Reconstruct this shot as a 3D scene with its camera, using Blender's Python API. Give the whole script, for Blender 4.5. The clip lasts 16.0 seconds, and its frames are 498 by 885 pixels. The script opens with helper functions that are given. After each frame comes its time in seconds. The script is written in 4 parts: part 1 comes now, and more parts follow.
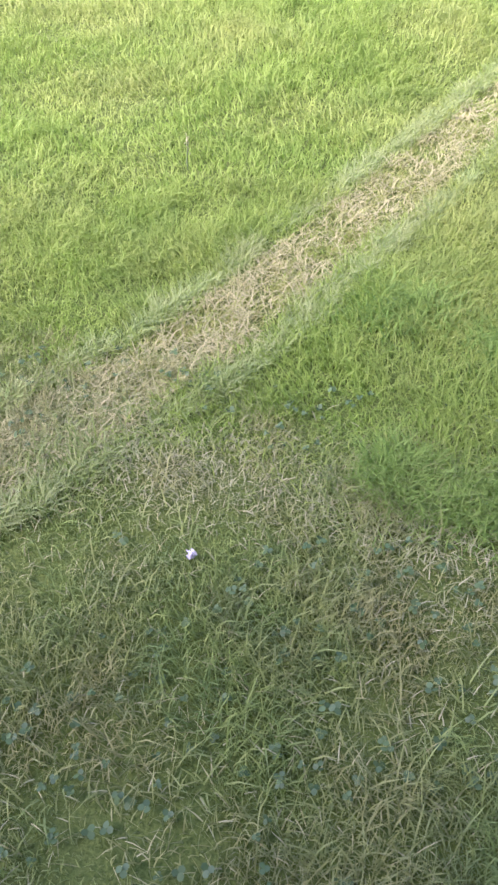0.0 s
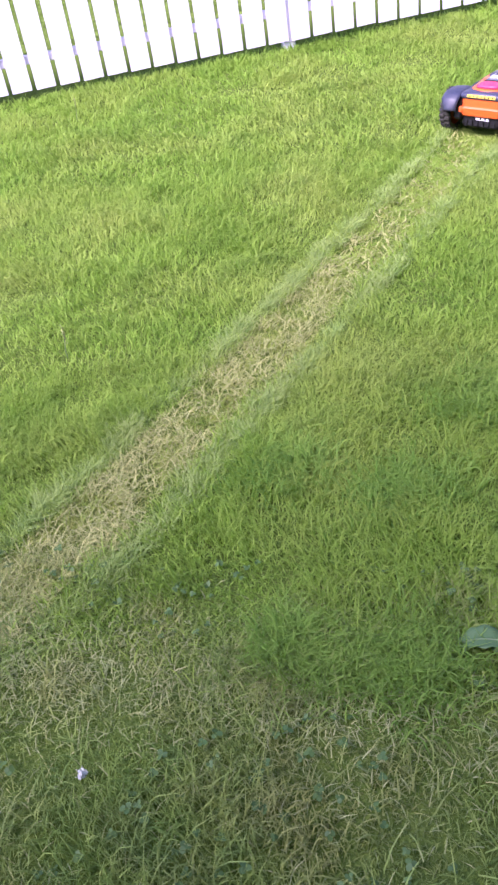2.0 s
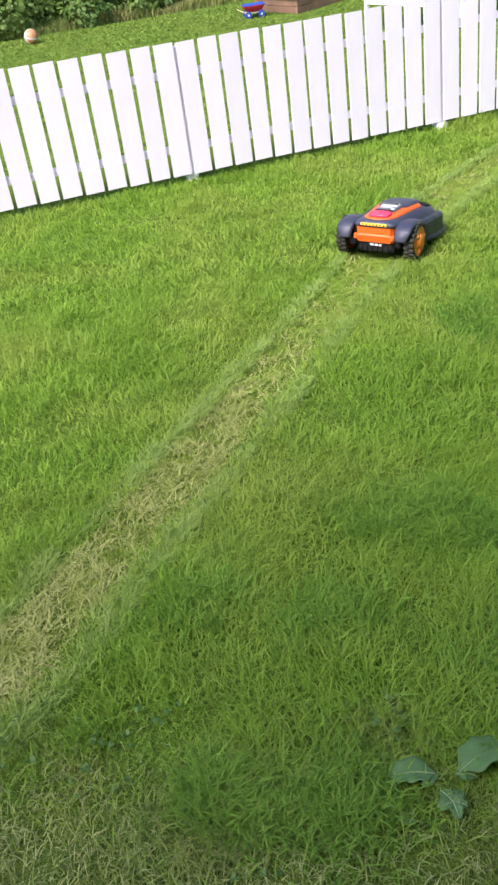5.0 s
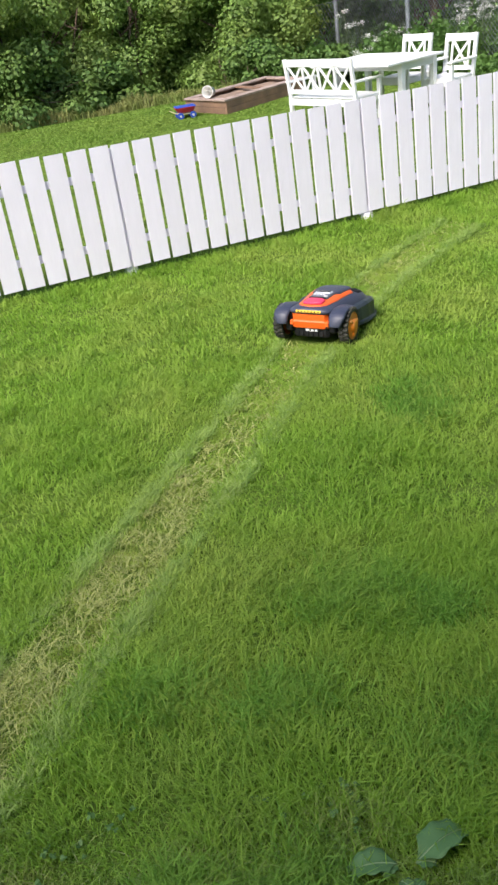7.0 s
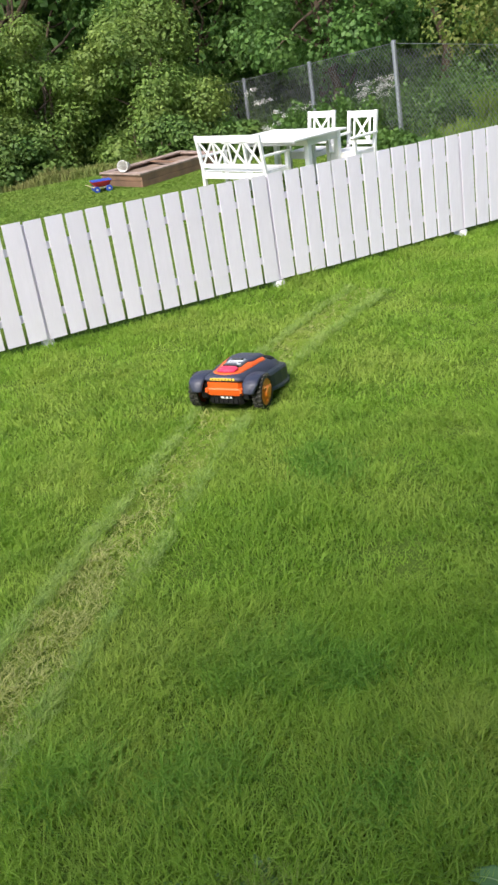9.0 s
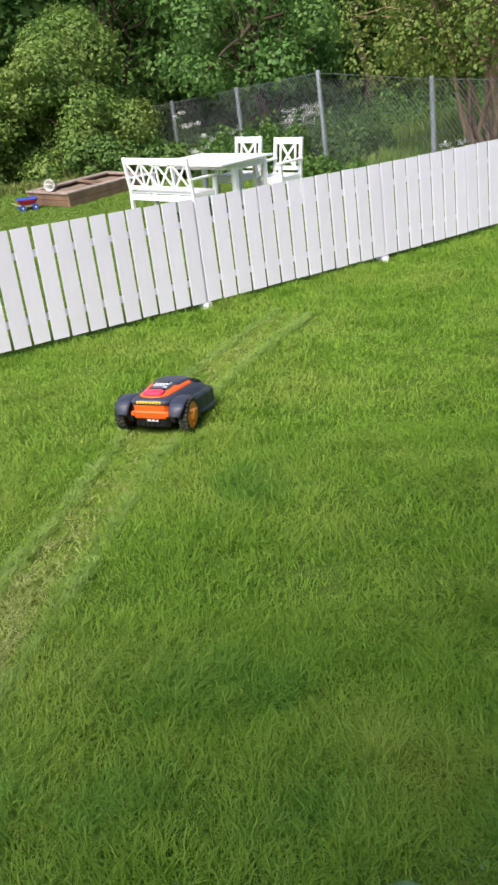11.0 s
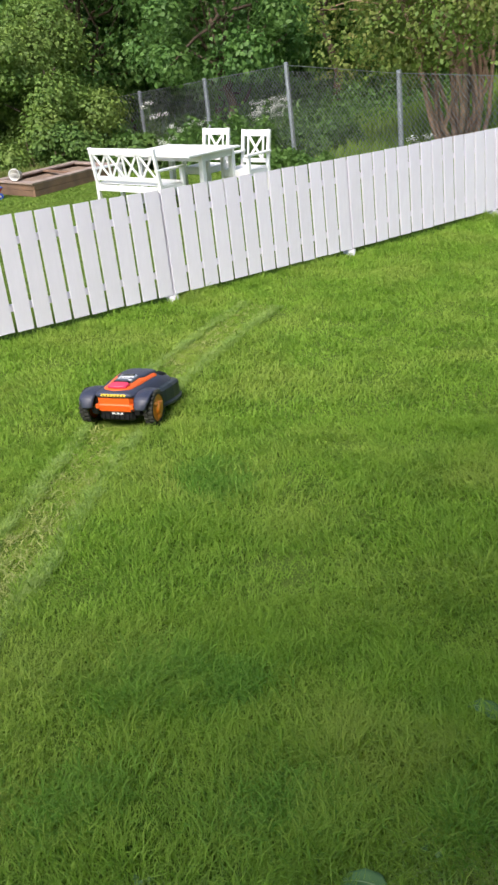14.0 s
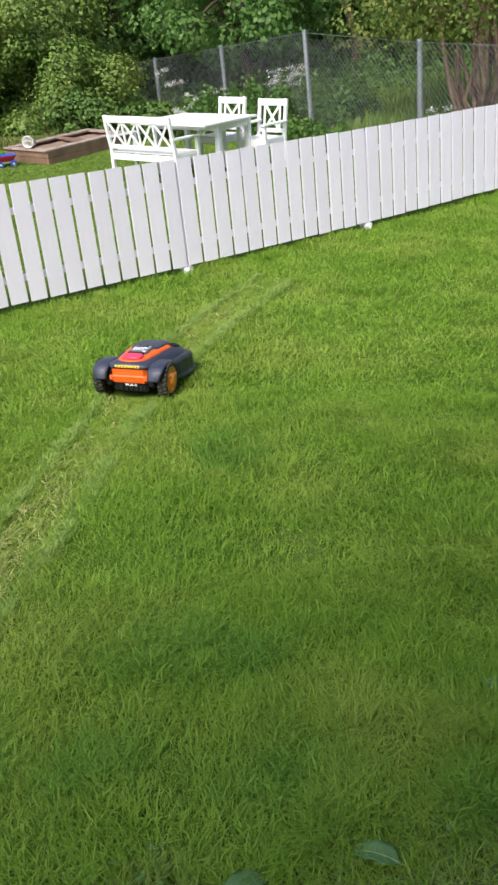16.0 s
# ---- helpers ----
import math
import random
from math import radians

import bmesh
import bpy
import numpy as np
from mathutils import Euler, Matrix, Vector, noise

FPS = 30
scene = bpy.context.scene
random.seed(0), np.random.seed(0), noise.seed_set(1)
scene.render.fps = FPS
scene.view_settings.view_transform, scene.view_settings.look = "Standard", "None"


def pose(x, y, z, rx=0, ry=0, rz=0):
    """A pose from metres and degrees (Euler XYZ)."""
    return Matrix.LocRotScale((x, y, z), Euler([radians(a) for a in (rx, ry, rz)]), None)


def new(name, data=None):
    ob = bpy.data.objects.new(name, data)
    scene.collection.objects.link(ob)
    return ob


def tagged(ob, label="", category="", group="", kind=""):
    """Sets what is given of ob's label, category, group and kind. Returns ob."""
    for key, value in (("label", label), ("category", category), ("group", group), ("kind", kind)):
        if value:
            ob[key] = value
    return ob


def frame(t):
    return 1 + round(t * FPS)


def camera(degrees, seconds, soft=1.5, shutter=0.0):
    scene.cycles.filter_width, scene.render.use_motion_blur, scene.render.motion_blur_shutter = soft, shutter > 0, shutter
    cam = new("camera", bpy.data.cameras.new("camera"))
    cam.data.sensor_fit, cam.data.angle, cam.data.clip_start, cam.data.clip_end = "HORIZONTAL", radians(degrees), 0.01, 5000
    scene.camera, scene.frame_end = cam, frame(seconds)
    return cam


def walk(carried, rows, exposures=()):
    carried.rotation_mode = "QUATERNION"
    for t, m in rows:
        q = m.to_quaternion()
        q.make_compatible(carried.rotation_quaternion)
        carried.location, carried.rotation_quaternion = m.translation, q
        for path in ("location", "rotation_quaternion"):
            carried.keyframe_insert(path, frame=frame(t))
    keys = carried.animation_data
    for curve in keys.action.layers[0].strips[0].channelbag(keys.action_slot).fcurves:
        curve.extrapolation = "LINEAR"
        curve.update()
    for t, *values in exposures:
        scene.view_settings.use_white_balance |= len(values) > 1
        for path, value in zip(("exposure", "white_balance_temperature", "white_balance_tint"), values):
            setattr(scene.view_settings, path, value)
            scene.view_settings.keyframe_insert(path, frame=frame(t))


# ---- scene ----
cam = camera(34.96, 16.0, soft=2.6)
ROWS = [
    (0, -0, -0, 1.4, 45.638, 3.3, -9.82),
    (0.5, 0.0485, 0.013, 1.419, 49.119, 4.501, -12.533),
    (1, 0.1187, 0.0239, 1.4376, 51.634, 5.703, -14.302),
    (1.5, 0.167, 0.0264, 1.4484, 53.666, 6.848, -16.424),
    (2, 0.1796, 0.0235, 1.4576, 54.752, 7.644, -18.319),
    (2.5, 0.186, 0.0324, 1.4627, 55.623, 8.305, -19.435),
    (3, 0.1937, 0.0422, 1.4738, 56.713, 8.49, -20.576),
    (3.5, 0.1927, 0.0475, 1.4819, 57.667, 8.135, -21.477),
    (4, 0.1989, 0.0485, 1.4861, 58.541, 7.919, -22.03),
    (4.5, 0.2088, 0.0532, 1.4958, 59.559, 7.562, -23.106),
    (5, 0.2274, 0.043, 1.5112, 61.541, 7.307, -24.585),
    (7.5, 0.2398, 0.0094, 1.557, 67.785, 8.194, -29.812),
    (8, 0.2578, 0.0001, 1.5624, 69.037, 8.312, -30.67),
    (8.5, 0.2822, -0.0197, 1.5713, 69.914, 8.616, -32.627),
    (9, 0.2942, -0.0533, 1.5885, 70.281, 8.582, -34.673),
    (9.5, 0.3007, -0.0778, 1.6039, 70.84, 7.74, -36.432),
    (10, 0.3003, -0.0926, 1.6126, 71.05, 7.52, -38.269),
    (12.5, 0.2992, -0.1012, 1.6231, 70.794, 7.038, -40.273),
    (13, 0.3067, -0.1064, 1.6211, 70.705, 7.041, -40.82),
    (13.5, 0.3105, -0.1086, 1.6209, 70.456, 6.936, -40.97),
    (14, 0.321, -0.1103, 1.6174, 70.206, 6.468, -41.648),
    (14.5, 0.324, -0.1071, 1.6126, 69.693, 6.354, -42.332),
    (15, 0.3194, -0.1012, 1.6146, 69.115, 6.059, -41.762),
    (15.5, 0.314, -0.0972, 1.6147, 68.545, 5.751, -41.486),
    (16, 0.3079, -0.0886, 1.6153, 68.417, 5.75, -40.656),
]
EXPOSURES = [(0.0, 2.3, 5550, 74), (1.5, 2.0, 5650, 60), (3.5, 1.66, 6000, 36), (5.0, 1.42, 6400, 19), (9.0, 1.08, 6500, 12), (16.0, 1.0, 6500, 12)]
walk(cam, [(t, pose(x, y, z, rx, ry, rz)) for t, x, y, z, rx, ry, rz in ROWS], EXPOSURES)

# ---- light ----
world = bpy.data.worlds.new("world")
scene.world = world
world.use_nodes = True
wn = world.node_tree.nodes
sky = wn.new("ShaderNodeTexSky")
sky.sky_type, sky.sun_disc = "NISHITA", False
sky.dust_density, sky.air_density, sky.ozone_density = 2.0, 1.0, 1.2
SUN_EL, SUN_AZ = 45.5, -118.0        # degrees; azimuth clockwise from +y
sky.sun_elevation, sky.sun_rotation = radians(SUN_EL), radians(SUN_AZ)
world.node_tree.links.new(sky.outputs[0], wn["Background"].inputs[0])
wn["Background"].inputs[1].default_value = 0.135
sun = new("sun", bpy.data.lights.new("sun", "SUN"))
sun.data.energy, sun.data.angle, sun.data.color = 2.2, radians(26), (1.0, 0.94, 0.85)
toward = Vector((math.sin(radians(SUN_AZ)) * math.cos(radians(SUN_EL)), math.cos(radians(SUN_AZ)) * math.cos(radians(SUN_EL)), math.sin(radians(SUN_EL))))
sun.matrix_world = Matrix.Translation((0, 0, 20)) @ toward.to_track_quat("Z", "Y").to_matrix().to_4x4()


# ---- materials ----
def material(name, color, rough=0.6, metal=0.0, vary=0.12, scale=8.0, bump=0.0, bump_scale=40.0, second=None, translucent=0.0, spec=0.5, per_piece=0.0):
    """A principled material with variation at two scales, fine relief and, on pieces, a tint of their own."""
    m = bpy.data.materials.new(name)
    m.use_nodes = True
    t = m.node_tree
    n, l = t.nodes, t.links
    b = n["Principled BSDF"]
    co = n.new("ShaderNodeTexCoord")
    big, fine = n.new("ShaderNodeTexNoise"), n.new("ShaderNodeTexNoise")
    big.inputs["Scale"].default_value, big.inputs["Detail"].default_value = scale, 4
    fine.inputs["Scale"].default_value, fine.inputs["Detail"].default_value = scale * 9, 3
    l.new(co.outputs["Object"], big.inputs["Vector"])
    l.new(co.outputs["Object"], fine.inputs["Vector"])
    ramp = n.new("ShaderNodeMix")
    ramp.data_type = "RGBA"
    c2 = second or tuple(c * (1 - 2.2 * vary) for c in color)
    ramp.inputs["A"].default_value, ramp.inputs["B"].default_value = (*color, 1), (*c2, 1)
    add = n.new("ShaderNodeMath")
    add.operation = "MULTIPLY_ADD"
    l.new(fine.outputs["Fac"], add.inputs[0])
    add.inputs[1].default_value = 0.5
    l.new(big.outputs["Fac"], add.inputs[2])
    mr = n.new("ShaderNodeMapRange")
    mr.inputs["From Min"].default_value, mr.inputs["From Max"].default_value = 0.5, 1.0
    l.new(add.outputs[0], mr.inputs["Value"])
    l.new(mr.outputs[0], ramp.inputs["Factor"])
    out = ramp.outputs["Result"]
    if per_piece:
        info, hsv = n.new("ShaderNodeObjectInfo"), n.new("ShaderNodeHueSaturation")
        r2 = n.new("ShaderNodeMapRange")
        r2.inputs["To Min"].default_value, r2.inputs["To Max"].default_value = 1 - per_piece, 1 + per_piece
        l.new(info.outputs["Random"], r2.inputs["Value"])
        l.new(r2.outputs[0], hsv.inputs["Value"])
        l.new(out, hsv.inputs["Color"])
        out = hsv.outputs["Color"]
    l.new(out, b.inputs["Base Color"])
    b.inputs["Roughness"].default_value, b.inputs["Metallic"].default_value = rough, metal
    b.inputs["Specular IOR Level"].default_value = spec
    if bump:
        bn, bp = n.new("ShaderNodeTexNoise"), n.new("ShaderNodeBump")
        bn.inputs["Scale"].default_value, bn.inputs["Detail"].default_value = bump_scale, 5
        l.new(co.outputs["Object"], bn.inputs["Vector"])
        l.new(bn.outputs["Fac"], bp.inputs["Height"])
        bp.inputs["Strength"].default_value, bp.inputs["Distance"].default_value = bump, 0.01
        l.new(bp.outputs[0], b.inputs["Normal"])
    return m


def leafy(name, dark, light, yellow, rough=0.55, translucent=0.35, patch=1.2, spec=0.35, patch_by=0.5, tuft=0.0, tuft_scale=9.0):
    """Blades and leaves: a tint for each one, drifting patches, and light that shines through."""
    m = bpy.data.materials.new(name)
    m.use_nodes = True
    t = m.node_tree
    n, l = t.nodes, t.links
    b = n["Principled BSDF"]
    geo, co = n.new("ShaderNodeNewGeometry"), n.new("ShaderNodeTexCoord")
    nz = n.new("ShaderNodeTexNoise")
    nz.inputs["Scale"].default_value, nz.inputs["Detail"].default_value = patch, 5
    l.new(co.outputs["Object"], nz.inputs["Vector"])
    a = n.new("ShaderNodeMix")
    a.data_type = "RGBA"
    a.inputs["A"].default_value, a.inputs["B"].default_value = (*dark, 1), (*light, 1)
    l.new(geo.outputs["Random Per Island"], a.inputs["Factor"])
    mr = n.new("ShaderNodeMapRange")
    mr.inputs["From Min"].default_value, mr.inputs["From Max"].default_value = 0.42, 0.66
    mr.inputs["To Max"].default_value = patch_by
    l.new(nz.outputs["Fac"], mr.inputs["Value"])
    y = n.new("ShaderNodeMix")
    y.data_type = "RGBA"
    l.new(mr.outputs[0], y.inputs["Factor"])
    l.new(a.outputs["Result"], y.inputs["A"])
    y.inputs["B"].default_value = (*yellow, 1)
    shade = y.outputs["Result"]
    if tuft:
        # small tufts of deeper, bluer growth between the paler ones
        tz, tr, tm = n.new("ShaderNodeTexNoise"), n.new("ShaderNodeMapRange"), n.new("ShaderNodeMix")
        tz.inputs["Scale"].default_value, tz.inputs["Detail"].default_value = tuft_scale, 3
        l.new(co.outputs["Object"], tz.inputs["Vector"])
        tr.inputs["From Min"].default_value, tr.inputs["From Max"].default_value, tr.inputs["To Max"].default_value = 0.46, 0.68, tuft
        l.new(tz.outputs["Fac"], tr.inputs["Value"])
        tm.data_type = "RGBA"
        l.new(tr.outputs[0], tm.inputs["Factor"])
        l.new(shade, tm.inputs["A"])
        tm.inputs["B"].default_value = (dark[0] * 0.62, dark[1] * 0.78, dark[2] * 1.2, 1)
        shade = tm.outputs["Result"]
    l.new(shade, b.inputs["Base Color"])
    b.inputs["Roughness"].default_value, b.inputs["Specular IOR Level"].default_value = rough, spec
    if translucent:
        glow, mix = n.new("ShaderNodeBsdfTranslucent"), n.new("ShaderNodeMixShader")
        l.new(shade, glow.inputs["Color"])
        mix.inputs[0].default_value = translucent
        l.new(b.outputs[0], mix.inputs[1])
        l.new(glow.outputs[0], mix.inputs[2])
        l.new(mix.outputs[0], n["Material Output"].inputs["Surface"])
    return m


M_WHITE = material("white_paint", (0.715, 0.69, 0.77), 0.5, vary=0.03, scale=3, bump=0.12, bump_scale=60, per_piece=0.03)
M_WHITE2 = material("white_furniture_paint", (0.84, 0.84, 0.84), 0.42, vary=0.03, scale=4, bump=0.08)
M_SLATE = material("slate_plastic", (0.044, 0.050, 0.082), 0.45, vary=0.12, scale=9, bump=0.12, bump_scale=220)
M_DARKPL = material("dark_green_grey_plastic", (0.026, 0.036, 0.045), 0.5, vary=0.12, scale=9, bump=0.12, bump_scale=220)
M_ORANGE = material("orange_plastic", (0.85, 0.13, 0.015), 0.4, vary=0.06, scale=12)
M_RIM = material("orange_wheel_plastic", (0.87, 0.22, 0.012), 0.45, vary=0.10, scale=14, second=(0.55, 0.26, 0.06))
M_PINK = material("red_stop_button", (0.78, 0.05, 0.12), 0.22, vary=0.04, scale=6)
M_BLACK = material("black_plastic", (0.007, 0.007, 0.008), 0.6, vary=0.1, scale=20, spec=0.3)
M_RUBBER = material("black_rubber", (0.014, 0.014, 0.013), 0.8, vary=0.1, scale=30, second=(0.05, 0.05, 0.035), bump=0.3, bump_scale=90)
M_PANEL = material("grey_key_panel", (0.10, 0.11, 0.14), 0.35, vary=0.05)
M_SILVER = material("silver_trim", (0.55, 0.57, 0.6), 0.3, 0.4, vary=0.05)
M_SCREEN = material("display_glass", (0.015, 0.02, 0.018), 0.12, vary=0.05)
M_YELLOW = material("yellow_sticker", (0.80, 0.50, 0.02), 0.45, vary=0.04)
M_LABEL = material("white_label", (0.75, 0.75, 0.75), 0.4, vary=0.03)
M_WOOD = material("weathered_brown_wood", (0.27, 0.155, 0.095), 0.8, vary=0.15, scale=5, second=(0.15, 0.095, 0.065), bump=0.4, bump_scale=35, per_piece=0.2)
M_SAND = material("damp_sand", (0.30, 0.21, 0.15), 0.95, vary=0.2, scale=8, bump=0.5)
M_WOODTOP = material("silvered_brown_wood", (0.44, 0.34, 0.29), 0.8, vary=0.15, scale=5, second=(0.20, 0.14, 0.11), bump=0.4, bump_scale=35, per_piece=0.15)
M_STEEL = material("galvanised_steel", (0.34, 0.37, 0.40), 0.5, 0.6, vary=0.12, scale=10)
M_WIRE = material("galvanised_wire", (0.20, 0.22, 0.23), 0.55, 0.5, vary=0.1)
M_BARK = material("brown_bark", (0.13, 0.085, 0.055), 0.9, vary=0.15, scale=6, second=(0.06, 0.045, 0.03), bump=0.7, bump_scale=25)
M_BARK_RED = material("reddish_bark", (0.42, 0.27, 0.18), 0.85, vary=0.15, scale=6, second=(0.18, 0.115, 0.08), bump=0.6, bump_scale=25)
M_BLUE = material("blue_toy_plastic", (0.03, 0.08, 0.45), 0.35, vary=0.05)
M_RED = material("red_toy_plastic", (0.55, 0.025, 0.035), 0.35, vary=0.05)
M_CREAM = material("cream_toy_plastic", (0.72, 0.62, 0.38), 0.4, vary=0.05)
M_PAIL = material("pale_pail_plastic", (0.72, 0.70, 0.66), 0.4, vary=0.06)
M_BALL = material("orange_brown_ball", (0.55, 0.26, 0.12), 0.5, vary=0.1, scale=10)
M_GRASS = leafy("long_grass", (0.205, 0.365, 0.036), (0.335, 0.515, 0.080), (0.44, 0.52, 0.12), patch=1.4, translucent=0.52, patch_by=0.55, spec=0.15, tuft=0.26, tuft_scale=5.0)
M_LUSH = leafy("lush_grass", (0.13, 0.29, 0.036), (0.26, 0.46, 0.075), (0.30, 0.46, 0.08), patch=3.0, translucent=0.5, patch_by=0.4, spec=0.15)
M_SHORT = leafy("short_grass", (0.175, 0.285, 0.048), (0.29, 0.42, 0.090), (0.38, 0.36, 0.13), patch=4.0, spec=0.15, patch_by=0.55, tuft=0.45, tuft_scale=11.0)
M_FLAT = leafy("flattened_grass", (0.17, 0.30, 0.050), (0.38, 0.51, 0.13), (0.38, 0.47, 0.14), patch=5.0, rough=0.5, spec=0.25, tuft=0.3, tuft_scale=12.0)
M_STUBBLE = leafy("cut_stubble", (0.14, 0.22, 0.030), (0.36, 0.43, 0.085), (0.38, 0.38, 0.10), patch=8.0, spec=0.15, patch_by=0.7, tuft=0.5, tuft_scale=22.0)
M_STRAW = leafy("dry_clippings", (0.23, 0.28, 0.060), (0.50, 0.52, 0.19), (0.36, 0.38, 0.11), patch=14.0, translucent=0.2)
M_MOSS = leafy("pale_clippings", (0.24, 0.30, 0.080), (0.42, 0.47, 0.18), (0.34, 0.33, 0.13), patch=9.0, translucent=0.2)
M_FARGRASS = leafy("far_lawn_grass", (0.17, 0.28, 0.048), (0.21, 0.335, 0.060), (0.25, 0.33, 0.07), patch=0.9, spec=0.1)
M_LEAF_A = leafy("shrub_leaves", (0.105, 0.195, 0.036), (0.23, 0.35, 0.075), (0.30, 0.36, 0.09), patch=0.8, translucent=0.38)
M_LEAF_B = leafy("tree_leaves", (0.050, 0.135, 0.030), (0.14, 0.28, 0.062), (0.18, 0.29, 0.07), patch=0.7, translucent=0.38)
M_LEAF_C = leafy("yellow_green_leaves", (0.11, 0.19, 0.035), (0.20, 0.30, 0.058), (0.31, 0.24, 0.08), patch=1.6, translucent=0.38)
M_IVY = leafy("ivy_leaves", (0.060, 0.125, 0.026), (0.12, 0.21, 0.045), (0.16, 0.23, 0.05), patch=1.5, translucent=0.2, spec=0.25)
M_VERGE = leafy("verge_grass", (0.15, 0.20, 0.05), (0.27, 0.33, 0.10), (0.32, 0.27, 0.12), patch=1.2, translucent=0.3, spec=0.1)
M_HERB = leafy("wild_herbs", (0.055, 0.13, 0.028), (0.13, 0.25, 0.055), (0.16, 0.27, 0.06), patch=1.4, translucent=0.3)
M_BROAD = leafy("broad_leaves", (0.085, 0.185, 0.060), (0.13, 0.25, 0.085), (0.15, 0.27, 0.09), patch=6, translucent=0.25)
M_RIB = material("pale_leaf_rib", (0.24, 0.34, 0.17), 0.6, vary=0.1, scale=20)
M_CLOVER = leafy("clover_leaves", (0.055, 0.13, 0.028), (0.095, 0.19, 0.042), (0.11, 0.19, 0.05), patch=6, translucent=0.2)
M_RENDER = material("shade_wall_render", (0.55, 0.52, 0.46), 0.9, vary=0.06, scale=1.5, bump=0.3, bump_scale=60)
M_UMBEL = material("white_blossom", (0.72, 0.74, 0.66), 0.8, vary=0.08)
M_STEM = material("green_stem", (0.10, 0.16, 0.05), 0.7, vary=0.1)


def earth():
    """The lawn's ground under the blades: thatch, soil and moss."""
    m = bpy.data.materials.new("lawn_ground")
    m.use_nodes = True
    n, l = m.node_tree.nodes, m.node_tree.links
    b = n["Principled BSDF"]
    co = n.new("ShaderNodeTexCoord")
    prev = None
    for sc, c1, c2 in ((1.1, (0.090, 0.165, 0.022), (0.125, 0.205, 0.030)), (22, (0.080, 0.14, 0.022), (0.15, 0.20, 0.038)), (160, (0.050, 0.090, 0.016), (0.16, 0.22, 0.042))):
        z, x = n.new("ShaderNodeTexNoise"), n.new("ShaderNodeMix")
        z.inputs["Scale"].default_value, z.inputs["Detail"].default_value = sc, 6
        l.new(co.outputs["Object"], z.inputs["Vector"])
        x.data_type = "RGBA"
        x.inputs["A"].default_value, x.inputs["B"].default_value = (*c1, 1), (*c2, 1)
        mr = n.new("ShaderNodeMapRange")
        mr.inputs["From Min"].default_value, mr.inputs["From Max"].default_value = 0.35, 0.65
        l.new(z.outputs["Fac"], mr.inputs["Value"])
        l.new(mr.outputs[0], x.inputs["Factor"])
        if prev:
            mix = n.new("ShaderNodeMix")
            mix.data_type = "RGBA"
            mix.inputs["Factor"].default_value = 0.5
            l.new(prev, mix.inputs["A"])
            l.new(x.outputs["Result"], mix.inputs["B"])
            prev = mix.outputs["Result"]
        else:
            prev = x.outputs["Result"]
        last = z
    l.new(prev, b.inputs["Base Color"])
    b.inputs["Roughness"].default_value, b.inputs["Specular IOR Level"].default_value = 1.0, 0.03
    bp = n.new("ShaderNodeBump")
    bp.inputs["Strength"].default_value, bp.inputs["Distance"].default_value = 0.6, 0.02
    l.new(last.outputs["Fac"], bp.inputs["Height"])
    l.new(bp.outputs[0], b.inputs["Normal"])
    return m


M_EARTH = earth()

# ---- shape helpers ----
def part(name, bm, mat, parent=None, label="", smooth=False):
    """Links a bmesh as one mesh object under a thing or part."""
    me = bpy.data.meshes.new(name)
    bm.to_mesh(me)
    bm.free()
    me.materials.append(mat)
    if smooth:
        me.shade_smooth()
    ob = new(name, me)
    if parent:
        ob.parent = parent
    if label:
        tagged(ob, label)
    return ob


def thing(name, m, label, category, group="", kind=""):
    """An Empty at a thing's base."""
    ob = new(name)
    ob.empty_display_size = 0.1
    ob.matrix_world = m
    return tagged(ob, label, category, group, kind)


def box(size, at, bevel=0.004, bm=None, m=None):
    """A bevelled block; added to bm where one is given."""
    tmp = bmesh.new()
    bmesh.ops.create_cube(tmp, size=1)
    bmesh.ops.scale(tmp, vec=size, verts=tmp.verts)
    if bevel:
        bmesh.ops.bevel(tmp, geom=tmp.edges[:], offset=bevel, segments=1, affect="EDGES")
    bmesh.ops.transform(tmp, matrix=Matrix.Translation(at) @ (m or Matrix()), verts=tmp.verts)
    return join(bm, tmp)


def join(bm, tmp):
    if bm is None:
        return tmp
    me = bpy.data.meshes.new("tmp")
    tmp.to_mesh(me)
    tmp.free()
    bm.from_mesh(me)
    bpy.data.meshes.remove(me)
    return bm


def rod(a, b, r1, r2=None, seg=10, bm=None):
    """A round bar from a to b."""
    a, b = Vector(a), Vector(b)
    tmp = bmesh.new()
    bmesh.ops.create_cone(tmp, cap_ends=True, segments=seg, radius1=r1, radius2=r1 if r2 is None else r2, depth=(b - a).length)
    bmesh.ops.transform(tmp, matrix=Matrix.Translation((a + b) / 2) @ (b - a).to_track_quat("Z", "Y").to_matrix().to_4x4(), verts=tmp.verts)
    return join(bm, tmp)


def loft(rings, closed=True, caps=True, bm=None):
    """Skins a run of rings of equal length."""
    tmp = bmesh.new()
    vs = [[tmp.verts.new(p) for p in r] for r in rings]
    n = len(rings[0])
    for a, b in zip(vs, vs[1:]):
        for i in range(n if closed else n - 1):
            j = (i + 1) % n
            tmp.faces.new((a[i], a[j], b[j], b[i]))
    if caps and closed:
        tmp.faces.new(vs[0][::-1])
        tmp.faces.new(vs[-1])
    bmesh.ops.recalc_face_normals(tmp, faces=tmp.faces)
    return join(bm, tmp)


